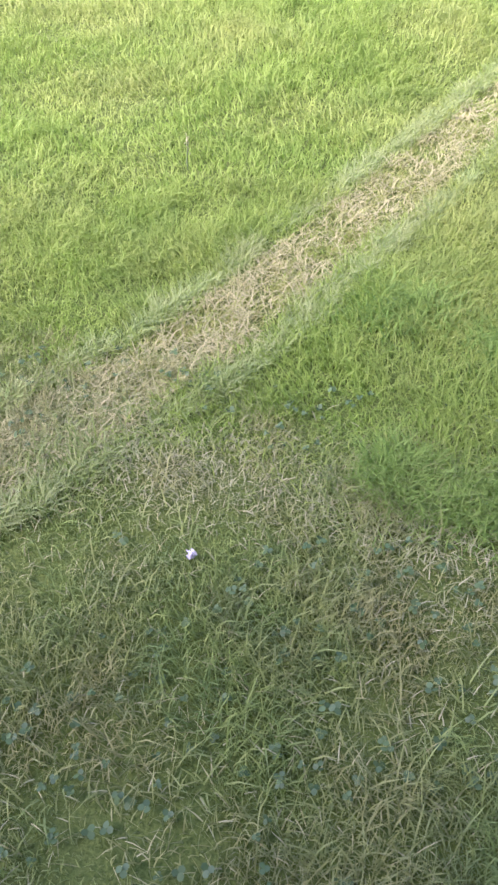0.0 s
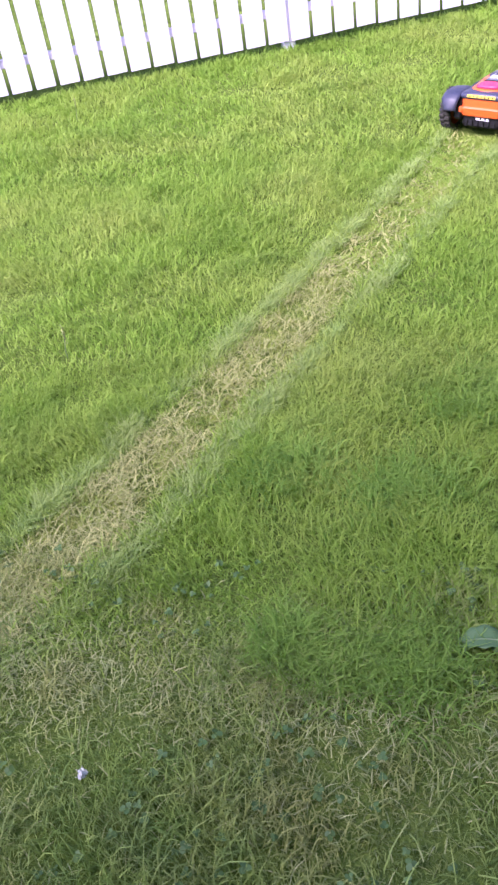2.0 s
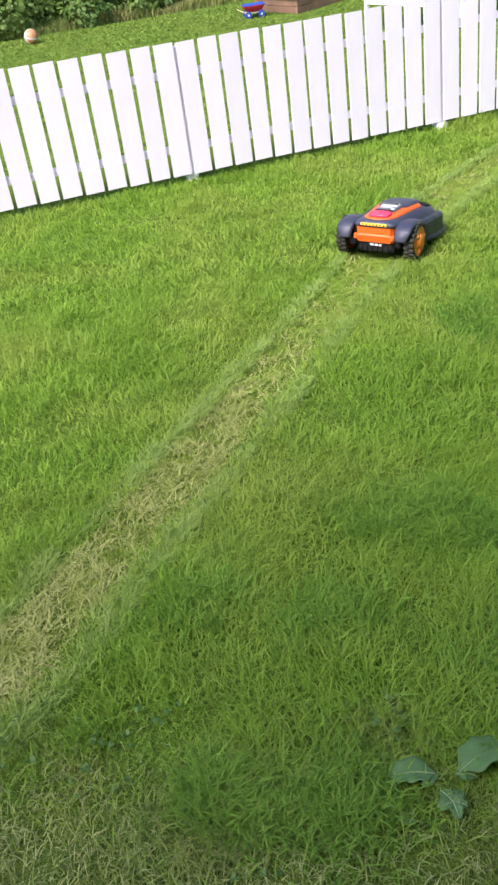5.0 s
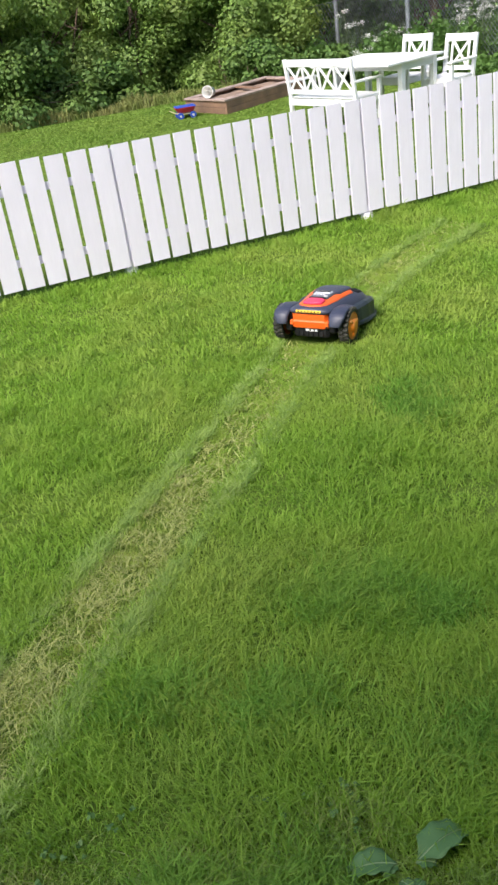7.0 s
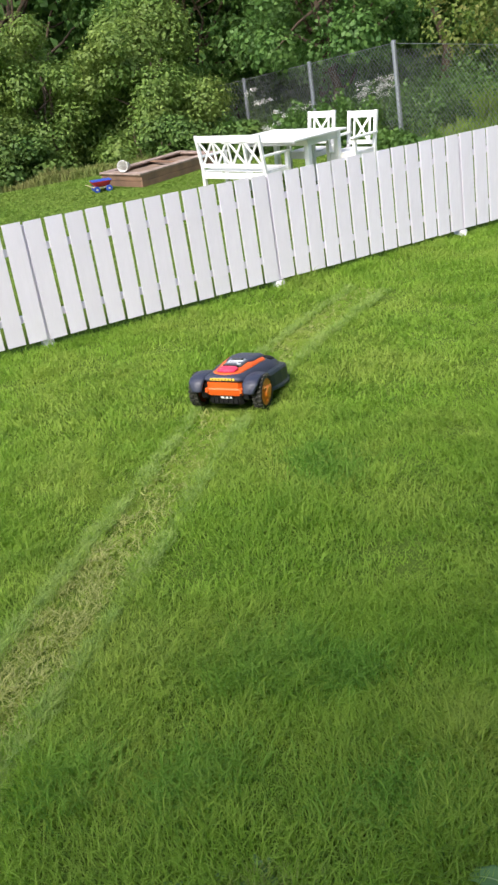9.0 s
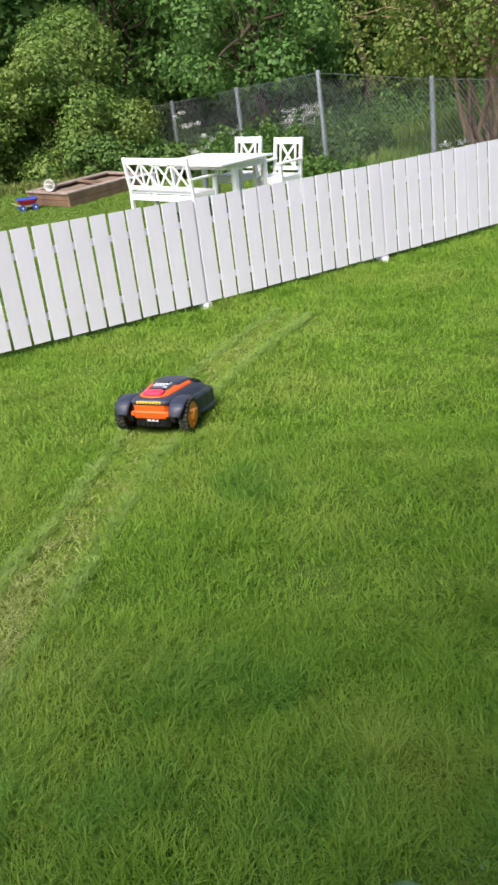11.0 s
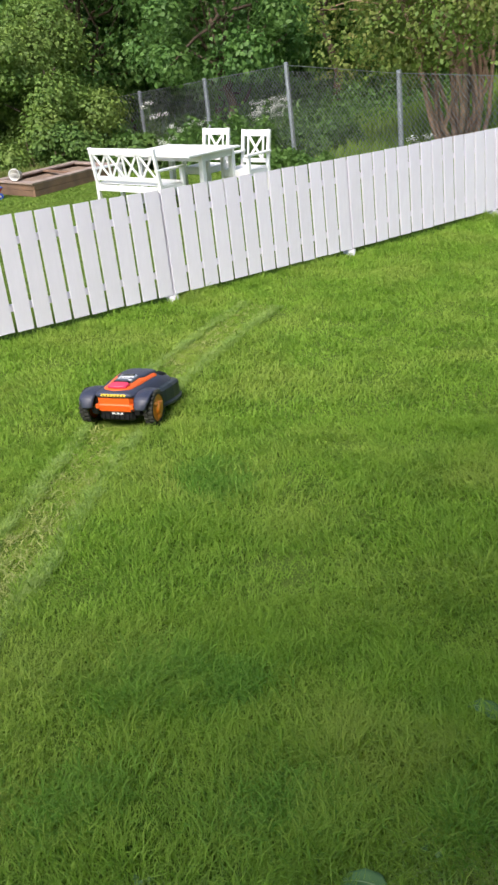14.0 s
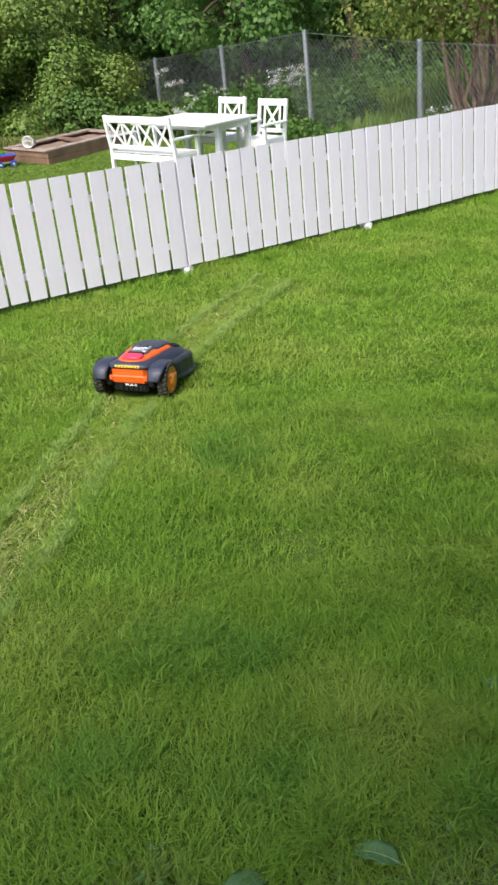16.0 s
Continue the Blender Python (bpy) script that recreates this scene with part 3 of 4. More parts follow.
def plant(name, seed, k, s, tall, wide, low, count, size, mat, label, category="tree", bark=None, stems=1, clumps=26, group="", trunk_r=0.1, stem_spread=0.15):
    """A tree or shrub: tapered stem or stems, limbs, and a crown of leaf clumps with gaps."""
    rng = np.random.default_rng(seed)
    p = spot(k, s, -0.03)
    t = thing(name, Matrix.Translation(p), label, category, group)
    blobs = []
    for i in range(clumps):
        z = rng.uniform(low, tall)
        f = (z - low) / max(tall - low, 0.1)
        reach = wide * math.sqrt(max(0.06, 1 - abs(2 * f - 0.8) ** 2.2 * 0.75))
        a, q = rng.uniform(0, 2 * math.pi), math.sqrt(rng.uniform(0.05, 1))
        blobs.append((math.cos(a) * reach * q, math.sin(a) * reach * q, z, wide * rng.uniform(0.18, 0.40)))
    bm = bmesh.new()
    for i in range(stems):
        a = rng.uniform(0, 2 * math.pi)
        foot = Vector((math.cos(a), math.sin(a), 0)) * stem_spread * rng.uniform(0.3, 1) * (stems > 1)
        head = Vector((foot.x * 3.2, foot.y * 3.2, 0)) + Vector((0, 0, low + (tall - low) * rng.uniform(0.45, 0.8)))
        limb(rng, foot, head, trunk_r, trunk_r * 0.35, bm)
        if stems == 1:
            for b in blobs[::2]:
                st = foot.lerp(head, rng.uniform(0.3, 0.95))
                limb(rng, st, b[:3], trunk_r * 0.34, 0.012, bm, 4, 0.07)
        else:
            for b in [blobs[j] for j in rng.integers(0, clumps, 2)]:
                st = foot.lerp(head, rng.uniform(0.5, 0.95))
                limb(rng, st, b[:3], trunk_r * 0.4, 0.01, bm, 4, 0.07)
    part("trunk", bm, bark or M_BARK, t, smooth=True)
    pts, d = crown_points(rng, blobs, count)
    v, q = leaves(rng, pts, d, size)
    ob = from_arrays("crown", v, q, np.zeros((0, 3), int), mat)
    ob.parent = t
    return t


SHRUB = "dense bright green leafy shrub in the garden hedge"
for i, (k, s, tall, wide, n) in enumerate(((-8.5, 9.4, 3.4, 1.7, 7000), (-6.2, 10.0, 3.9, 1.8, 8000), (-4.0, 10.2, 3.6, 1.7, 9000), (-1.9, 10.8, 3.3, 1.6, 12000), (-0.2, 11.6, 3.4, 1.6, 13000),
                                           (1.5, 11.4, 3.0, 1.5, 14000), (2.9, 10.6, 2.7, 1.3, 14000), (4.0, 11.2, 3.4, 1.5, 14000))):
    plant("shrub", 20 + i, k, s, tall, wide, 0.15, int(n * 2.0), 0.074, M_LEAF_A, SHRUB, "shrub", stems=4, clumps=34, group="shrubs of the hedge", trunk_r=0.045, stem_spread=0.3)
for i, (k, s, tall, wide, n) in enumerate(((-7.6, 9.4, 0.9, 1.0, 4000), (-5.2, 9.6, 1.0, 1.1, 5000), (-3.0, 10.0, 1.0, 1.1, 6000), (-1.0, 10.1, 1.25, 1.1, 8000), (0.5, 10.3, 0.8, 0.8, 5000), (3.2, 9.0, 0.9, 0.7, 6000), (4.3, 8.5, 0.6, 0.7, 5000))):
    plant("ivy_shrub", 50 + i, k, s, tall, wide, 0.05, n, 0.085, M_IVY, "low dark glossy ivy mound at the lawn's edge", "shrub", stems=3, clumps=26, group="ivy mounds", trunk_r=0.02, stem_spread=0.2)
TREE = "tall leafy deciduous tree with dark green foliage"
for i, (k, s, tall, wide, low, n, sz) in enumerate(((6.9, 8.6, 5.0, 1.7, 1.3, 13000, 0.11), (8.4, 11.5, 8.0, 2.8, 1.4, 16000, 0.13), (6.4, 14.5, 8.5, 3.0, 1.2, 16000, 0.13), (2.0, 14.5, 8.0, 3.0, 0.8, 16000, 0.13),
                                                    (-2.5, 15.0, 8.0, 3.0, 0.8, 12000, 0.13), (-7.5, 14.0, 8.0, 3.0, 0.8, 9000, 0.14), (11.5, 10.5, 8.5, 3.0, 2.0, 15000, 0.13), (12.5, 14.0, 9.0, 3.4, 1.0, 14000, 0.15),
                                                    (10.0, 13.5, 9.0, 3.2, 0.9, 15000, 0.14), (15.5, 12.5, 7.5, 2.8, 0.6, 14000, 0.14), (19.0, 9.5, 9.0, 3.4, 1.2, 14000, 0.15))):
    plant("tree", 80 + i, k, s, tall, wide, low, n, sz, M_LEAF_B, TREE, "tree", stems=1, clumps=44, group="trees behind the garden", trunk_r=0.13)
for i in range(19):
    # the edge of the wood, in an arc behind the garden
    a = radians(120 - 7.2 * i)
    r = 21.0 + 3.0 * (i % 3)
    plant("tree", 140 + i, -2.0 + r * math.cos(a) * 1.05, -3.0 + r * math.sin(a), 9.0 + i % 4, 4.3, 0.4, 8500, 0.30, M_LEAF_B, TREE, "tree", stems=1, clumps=44, group="trees behind the garden", trunk_r=0.16)
plant("multi_stem_tree", 120, 7.35, 2.75, 4.8, 2.3, 1.5, 34000, 0.07, M_LEAF_C, "many-stemmed tree with reddish bark and yellow-green leaves", "tree", M_BARK_RED, stems=24, clumps=64, trunk_r=0.043, stem_spread=0.40)


def herb_bank(name, seed, rows, mat, label):
    """Upright wild herbs: leaves in loose spires, one object."""
    rng = np.random.default_rng(seed)
    pts = []
    for k0, k1, s0, s1, tall, n in rows:
        k, s = rng.uniform(k0, k1, n), rng.uniform(s0, s1, n)
        x, y = FENCE_A[0] + U[0] * k + N[0] * s, FENCE_A[1] + U[1] * k + N[1] * s
        lump = 0.55 + 0.45 * np.sin(k * 5.1 + 1.3 * np.sin(s * 3.7)) * np.sin(s * 4.3 + k)
        pts.append(np.stack([x, y, height(x, y) + rng.uniform(0.02, 1, n) ** 1.1 * tall * np.clip(lump + rng.normal(0, 0.12, n), 0.2, 1.2)], -1))
    c = np.concatenate(pts)
    d = rng.normal(0, 0.5, c.shape) + np.array([0, 0, 0.8])
    v, q = leaves(rng, c, d, 0.085)
    ob = from_arrays(name, v, q, np.zeros((0, 3), int), mat)
    return tagged(ob, label, "plants", kind="stuff")


herb_bank("nettles", 7, ((4.7, 5.6, 5.4, 9.0, 0.95, 15000), (4.9, 5.6, 3.8, 5.4, 0.28, 4000), (5.9, 7.2, 4.8, 9.5, 0.85, 14000), (3.2, 5.0, 8.2, 9.6, 0.8, 7000)), M_HERB, "bank of nettles and wild herbs along the wire fence")
herb_bank("undergrowth", 8, ((7.2, 12.0, 6.0, 14.0, 1.1, 16000), (-9.0, 5.0, 11.5, 14.0, 1.6, 14000)), M_HERB, "undergrowth below the trees")


def cow_parsley(seed, k, s, tall, heads):
    rng = np.random.default_rng(seed)
    t = thing("cow_parsley", Matrix.Translation(spot(k, s)), "cow parsley with flat white flower heads", "flower", "cow parsley by the wire fence")
    bm = bmesh.new()
    tips = []
    for i in range(heads):
        top = Vector((rng.normal(0, 0.16), rng.normal(0, 0.2), tall * rng.uniform(0.75, 1.05)))
        limb(rng, (rng.normal(0, 0.03), rng.normal(0, 0.03), 0), top, 0.007, 0.004, bm, 3, 0.04)
        tips.append(top)
    part("stalks", bm, M_STEM, t)
    for top in tips:
        n = 70
        d = rng.normal(0, 1, (n, 3)) * np.array([0.045, 0.045, 0.022])
        v, q = leaves(rng, d + np.array(top), np.tile([0, 0, 1.0], (n, 1)), 0.026, 0.5)
        ob = from_arrays("flower_head", v, q, np.zeros((0, 3), int), M_UMBEL)
        ob.parent = t
        tagged(ob, kind="stuff")


for i, (k, s, tall, heads) in enumerate(((6.15, 6.1, 1.05, 13), (6.05, 6.6, 0.98, 10), (5.4, 7.9, 0.85, 6), (5.2, 8.9, 1.3, 6), (6.0, 2.3, 0.6, 3), (4.6, 7.9, 0.55, 5))):
    cow_parsley(200 + i, k, s, tall, heads)


# ---- robot mower ----
MOWER, MOWER_HEADING = (2.825, 4.075), 33.5


def mower():
    m = stand(MOWER, MOWER_HEADING, 1.0)
    m = m @ Matrix.Translation((0, 0, 0.014)) @ Matrix.Translation((0, -0.135, 0)) @ Matrix.Rotation(radians(-6.0), 4, "X") @ Matrix.Translation((0, 0.135, 0))
    m = m @ Matrix.Scale(1.055, 4)
    t = thing("robot_mower", m, "slate and orange robot lawn mower driving over grass", "lawn mower")

    # widths and heights of the shell from its tail (-y) to its nose
    YS = np.array([-0.245, -0.235, -0.20, -0.15, -0.09, -0.03, 0.04, 0.12, 0.21, 0.28, 0.335, 0.36])
    HW = np.array([0.095, 0.115, 0.132, 0.137, 0.140, 0.152, 0.172, 0.190, 0.192, 0.172, 0.135, 0.09])
    ZT = np.array([0.204, 0.211, 0.216, 0.222, 0.229, 0.235, 0.240, 0.241, 0.234, 0.218, 0.196, 0.176])
    ZB = np.array([0.186, 0.186, 0.182, 0.170, 0.150, 0.135, 0.12, 0.12, 0.12, 0.12, 0.12, 0.12])

    def top_z(x, y):
        hw, zt, zb = np.interp(y, YS, HW), np.interp(y, YS, ZT), np.interp(y, YS, ZB)
        q = min(abs(x) / hw, 0.999)
        return zb + (zt - zb) * (1 - q ** 3.2) ** (1 / 2.2)

    rings = []
    yy = np.interp(np.linspace(0, 1, 30), np.linspace(0, 1, len(YS)), YS)
    for y in yy:
        hw, zt, zb = np.interp(y, YS, HW), np.interp(y, YS, ZT), np.interp(y, YS, ZB)
        ring = []
        for a in np.linspace(0, math.pi, 25):
            c = math.cos(a)
            x = hw * math.copysign(abs(c) ** 0.75, c)
            ring.append((x, y, zb + (zt - zb) * (1 - (abs(x) / hw) ** 3.2) ** (1 / 2.2) if abs(x) < hw * 0.9999 else zb))
        ring += [(-hw * 0.93, y, zb - 0.008), (hw * 0.93, y, zb - 0.008)]
        rings.append(ring)
    part("body_shell", loft(rings), M_SLATE, t, "slate plastic body shell", smooth=True)

    # wide lower skirt round the nose, with a flared lip
    rings = []
    for y, w, zt in ((-0.045, 0.150, 0.145), (-0.02, 0.190, 0.160), (0.05, 0.214, 0.172), (0.14, 0.226, 0.178), (0.24, 0.222, 0.174), (0.33, 0.192, 0.162), (0.375, 0.145, 0.150), (0.395, 0.09, 0.135)):
        rings.append([(-w, y, 0.062), (-w - 0.010, y, 0.066), (-w - 0.008, y, 0.078), (-w * 0.985, y, 0.088), (-w * 0.955, y, zt - 0.012), (-w * 0.90, y, zt), (-w * 0.7, y, zt + 0.006), (w * 0.7, y, zt + 0.006), (w * 0.90, y, zt), (w * 0.955, y, zt - 0.012),
                      (w * 0.985, y, 0.088), (w + 0.008, y, 0.078), (w + 0.010, y, 0.066), (w, y, 0.062)])
    skirt = part("lower_skirt", loft(rings), M_DARKPL, t, "dark lower skirt with a flared lip", smooth=False)

    def patch(name, y0, y1, half, off, mat, thick=0.008, label="", parent=None, smooth=True, x_off=0.0):
        """A panel that follows the shell's top."""
        bm = bmesh.new()
        rows, cols = 22, 13
        grid = []
        for i in range(rows + 1):
            f = i / rows
            y = y0 + (y1 - y0) * f
            h = half(f)
            grid.append([bm.verts.new((x_off + h * (2 * j / cols - 1), y, top_z(x_off + h * (2 * j / cols - 1), y) + off - (0.004 if j in (0, cols) or i in (0, rows) else 0))) for j in range(cols + 1)])
        for i in range(rows):
            for j in range(cols):
                bm.faces.new((grid[i][j], grid[i][j + 1], grid[i + 1][j + 1], grid[i + 1][j]))
        r = bmesh.ops.extrude_face_region(bm, geom=bm.faces[:])
        for v in r["geom"]:
            if isinstance(v, bmesh.types.BMVert):
                v.co.z -= thick
        bmesh.ops.recalc_face_normals(bm, faces=bm.faces)
        return part(name, bm, mat, parent or t, label, smooth)

    def rounded(h0, h1, ends=0.12):
        return lambda f: (h0 + (h1 - h0) * f) * min(1.0, (max(0.0001, 1 - max(0, 1 - f / ends) ** 2)) ** 0.5 if f < ends else 1.0, (max(0.0001, 1 - max(0, 1 - (1 - f) / ends) ** 2)) ** 0.5 if f > 1 - ends else 1.0) + 0.004

    patch("deck_panel", -0.222, 0.185, rounded(0.078, 0.128, 0.16), 0.005, M_ORANGE, 0.012, "bright orange deck panel")
    patch("hood", -0.02, 0.225, rounded(0.080, 0.100, 0.22), 0.013, M_SLATE, 0.014, "slate hood over the deck")
    for s in (-1, 1):
        patch("grip_recess", 0.16, 0.27, rounded(0.022, 0.016, 0.3), 0.006, M_BLACK, 0.008, "black grip recess", x_off=0.117 * s)
    button = patch("stop_button", -0.202, -0.122, rounded(0.052, 0.058, 0.25), 0.019, M_PINK, 0.016, "glossy red stop button")
    pan = patch("control_panel", -0.108, 0.018, rounded(0.054, 0.060, 0.10), 0.015, M_PANEL, 0.014, "grey control panel")
    patch("display_frame", -0.035, 0.010, rounded(0.046, 0.048, 0.10), 0.0200, M_SILVER, 0.012, "silver display frame", pan)
    patch("display", -0.028, 0.003, rounded(0.038, 0.040, 0.06), 0.0225, M_SCREEN, 0.012, "black display window", pan)
    for i in range(4):
        for j in range(2):
            x, y = -0.036 + 0.018 * i, -0.052 - 0.016 * j
            part("key", box((0.013, 0.010, 0.004), (x, y, top_z(x, y) + 0.0165), 0.001), M_SILVER if j else M_LABEL, pan)
    part("round_key", rod((0.040, -0.082, top_z(0.04, -0.082) + 0.014), (0.040, -0.082, top_z(0.04, -0.082) + 0.019), 0.011, seg=16), M_LABEL, pan)
    part("panel_hinge", box((0.10, 0.012, 0.012), (0, -0.112, top_z(0, -0.112) + 0.014), 0.003), M_BLACK, t)

    # tail: orange housing, warning strip, label, black underbody
    rings = []
    for z, w, y in ((0.088, 0.098, -0.218), (0.095, 0.112, -0.232), (0.130, 0.116, -0.242), (0.138, 0.108, -0.236), (0.180, 0.110, -0.240), (0.187, 0.102, -0.228)):
        rings.append([(-w, -0.10, z), (-w, y + 0.02, z), (-w + 0.018, y, z), (w - 0.018, y, z), (w, y + 0.02, z), (w, -0.10, z)])
    tail = part("tail_housing", loft(rings), M_ORANGE, t, "orange tail housing")
    for s in (-1, 1):
        part("catch", box((0.022, 0.02, 0.030), (s * 0.106, -0.234, 0.122), 0.005), M_ORANGE, tail)
        part("screw", rod((s * 0.108, -0.2455, 0.106), (s * 0.108, -0.249, 0.106), 0.006, seg=10), M_BLACK, tail)
    strip = part("warning_strip", box((0.150, 0.003, 0.014), (0, -0.2465, 0.192), 0.001, None, Matrix.Rotation(radians(-14), 4, "X")), M_YELLOW, t, "yellow warning strip")
    for i in range(7):
        a = 0.006
        bm = bmesh.new()
        x = -0.060 + 0.020 * i
        vs = [bm.verts.new(p) for p in ((x - a, -0.2500, 0.188), (x + a, -0.2500, 0.188), (x, -0.2475, 0.198))]
        bm.faces.new(vs)
        r = bmesh.ops.extrude_face_region(bm, geom=bm.faces[:])
        for v in r["geom"]:
            if isinstance(v, bmesh.types.BMVert):
                v.co.y += 0.002
        bmesh.ops.recalc_face_normals(bm, faces=bm.faces)
        part("mark", bm, M_BLACK, strip)
    lab = part("rating_label", box((0.088, 0.003, 0.017), (0.01, -0.2165, 0.080), 0.001), M_BLACK, t, "black rating label with white print")
    for i, (x, w) in enumerate(((-0.018, 0.022), (0.010, 0.016), (0.034, 0.012))):
        part("print_bar", box((w, 0.002, 0.009), (x, -0.2186, 0.081), 0), M_LABEL, lab)
    part("print_bar", box((0.07, 0.002, 0.002), (0.008, -0.2186, 0.0745), 0), M_LABEL, lab)
    rings = []
    for y, w, z in ((-0.212, 0.090, 0.044), (-0.20, 0.108, 0.034), (-0.05, 0.125, 0.036), (0.20, 0.14, 0.040), (0.30, 0.10, 0.05)):
        rings.append([(-w, y, z + 0.012), (-w + 0.014, y, z), (w - 0.014, y, z), (w, y, z + 0.012), (w, y, 0.115), (-w, y, 0.115)])
    under = part("underbody", loft(rings), M_BLACK, t, "black underbody")
    for i in range(6):
        x = -0.075 + 0.03 * i
        part("fin", box((0.003, 0.012, 0.030), (x, -0.214, 0.055), 0.001), M_BLACK, under)

    # rear wheels with lugs, and the fenders over them
    axle, rad = -0.135, 0.100
    for s in (-1, 1):
        x0 = s * 0.199
        prof = [(0.079, -0.026), (0.092, -0.028), (0.094, -0.018), (0.094, 0.018), (0.092, 0.028), (0.079, 0.026)]
        rings = [[(x0 + xo, axle + r * math.cos(a), rad + r * math.sin(a)) for a in np.linspace(0, 2 * math.pi, 40, endpoint=False)] for r, xo in prof]
        wheel = part("wheel", loft(rings, caps=False), M_RUBBER, t, "black lugged tyre with an orange rim", smooth=True)
        for i in range(22):
            a = 2 * math.pi * i / 22
            bm = bmesh.new()
            for q in (-1, 1):
                b = a + q * 0.07
                box((0.027, 0.016, 0.012), (x0 + q * 0.0145, axle + (rad - 0.003) * math.cos(b), rad + (rad - 0.003) * math.sin(b)), 0.002, bm, Matrix.Rotation(b - math.pi / 2, 4, "X"))
            part("lug", bm, M_RUBBER, wheel)
        prof = [(0.080, -0.020), (0.080, 0.022), (0.074, 0.027), (0.067, 0.024), (0.040, 0.027), (0.034, 0.040), (0.024, 0.044), (0.001, 0.044)]
        rings = [[(x0 + xo * s, axle + r * math.cos(a), rad + r * math.sin(a)) for a in np.linspace(0, 2 * math.pi, 40, endpoint=False)] for r, xo in prof]
        rim = part("rim", loft(rings, caps=False), M_RIM, wheel, "orange rim dusted with clippings", smooth=False)
        bm = bmesh.new()
        for i in range(3):
            a = 2 * math.pi * i / 3 + 0.4
            box((0.016, 0.045, 0.022), (x0 + 0.028 * s, axle + 0.040 * math.cos(a), rad + 0.040 * math.sin(a)), 0.004, bm, Matrix.Rotation(a, 4, "X"))
        part("spokes", bm, M_RIM, wheel)
        # fender: a band from ahead of the wheel over the top and down behind it
        # a flat top that bends down behind the wheel to a straight lower edge
        run = np.array([(-0.020, 0.186), (-0.060, 0.197), (-0.110, 0.204), (-0.160, 0.205), (-0.200, 0.199), (-0.232, 0.187), (-0.252, 0.168), (-0.262, 0.144), (-0.267, 0.116)])
        fine = np.linspace(0, 8, 25)
        py, pz = np.interp(fine, range(9), run[:, 0]), np.interp(fine, range(9), run[:, 1])
        rings = []
        for i in range(25):
            j0, j1 = max(0, i - 1), min(24, i + 1)
            ty, tz = py[j1] - py[j0], pz[j1] - pz[j0]
            ln = math.hypot(ty, tz)
            ny, nz = tz / ln, -ty / ln
            f = i / 24
            xin = 0.120 + 0.022 * max(0, f - 0.6)
            xout = 0.216 - 0.020 * max(0, f - 0.75) * 4 - 0.05 * max(0, 0.25 - f)
            q = [(xin, -0.006), (xin + 0.012, 0.001), ((xin + xout) / 2, 0.0025), (xout - 0.012, 0.0), (xout, -0.008), (xout - 0.003, -0.011), (xout - 0.014, -0.006), ((xin + xout) / 2, -0.003), (xin + 0.012, -0.006), (xin, -0.010)]
            rings.append([(s * x, py[i] + ny * o, pz[i] + nz * o) for x, o in q])
        part("fender", loft(rings), M_SLATE, t, "slate plastic wheel fender", smooth=True)
    for s in (-1, 1):
        part("wheel_arch", box((0.05, 0.19, 0.11), (s * 0.132, -0.125, 0.120), 0.012), M_BLACK, t, "black inner wheel arch")
        cas = part("caster", rod((s * 0.10 - 0.018, 0.27, 0.036), (s * 0.10 + 0.018, 0.27, 0.036), 0.036, seg=18), M_BLACK, t, "small black front caster")
        part("caster_fork", box((0.012, 0.03, 0.06), (s * 0.10, 0.26, 0.075), 0.003), M_BLACK, cas)


mower()


# ---- grass ----
TRACK = np.array([(-1.05, 0.95), (-0.45, 1.33), (0.10, 1.725), (0.495, 2.10), (1.05, 2.60), (1.45, 2.96), (2.685, 4.03), (3.30, 4.43), (3.815, 4.71), (4.515, 5.04), (5.05, 5.25)])


LATTICE = np.random.default_rng(77).uniform(-1, 1, (256, 256))


def wave(x, y, seed, scale):
    """Smooth, patternless unevenness between about -1 and 1."""
    out = 0
    for f, amp in ((0.32, 1.0), (0.75, 0.6)):
        u, v = x * scale * f + seed * 13.7, y * scale * f + seed * 7.3
        i, j = np.floor(u).astype(int), np.floor(v).astype(int)
        fu, fv = u - i, v - j
        fu, fv = fu * fu * (3 - 2 * fu), fv * fv * (3 - 2 * fv)
        q = lambda p, r: LATTICE[(i + p) % 256, (j + r) % 256]
        out = out + amp * ((q(0, 0) * (1 - fu) + q(1, 0) * fu) * (1 - fv) + (q(0, 1) * (1 - fu) + q(1, 1) * fu) * fv)
    return out * 1.1


def track_side(x, y):
    """Distance from the mown strip's middle line, signed, and the strip's way there."""
    best, side, wx, wy = np.full(x.shape, 99.0), np.full(x.shape, 99.0), np.zeros(x.shape), np.zeros(x.shape)
    for a, b in zip(TRACK, TRACK[1:]):
        d = b - a
        ln = np.hypot(*d)
        d = d / ln
        f = np.clip((x - a[0]) * d[0] + (y - a[1]) * d[1], 0, ln)
        ex, ey = x - a[0] - d[0] * f, y - a[1] - d[1] * f
        dist = np.hypot(ex, ey)
        near = dist < best
        best = np.where(near, dist, best)
        side = np.where(near, np.sign(ex * d[1] - ey * d[0]) * dist, side)
        wx, wy = np.where(near, d[0], wx), np.where(near, d[1], wy)
    last = TRACK[-1] - TRACK[-2]
    past = (x - TRACK[-1, 0]) * last[0] + (y - TRACK[-1, 1]) * last[1] > 0
    return np.where(past, 99.0, side), wx, wy


def mown_edge(x, y):
    """How far a place lies inside the short, earlier mown part (metres; below zero: long grass)."""
    return 1.405 - 0.56 * x - y + 0.05 * wave(x, y, 5, 5.0)


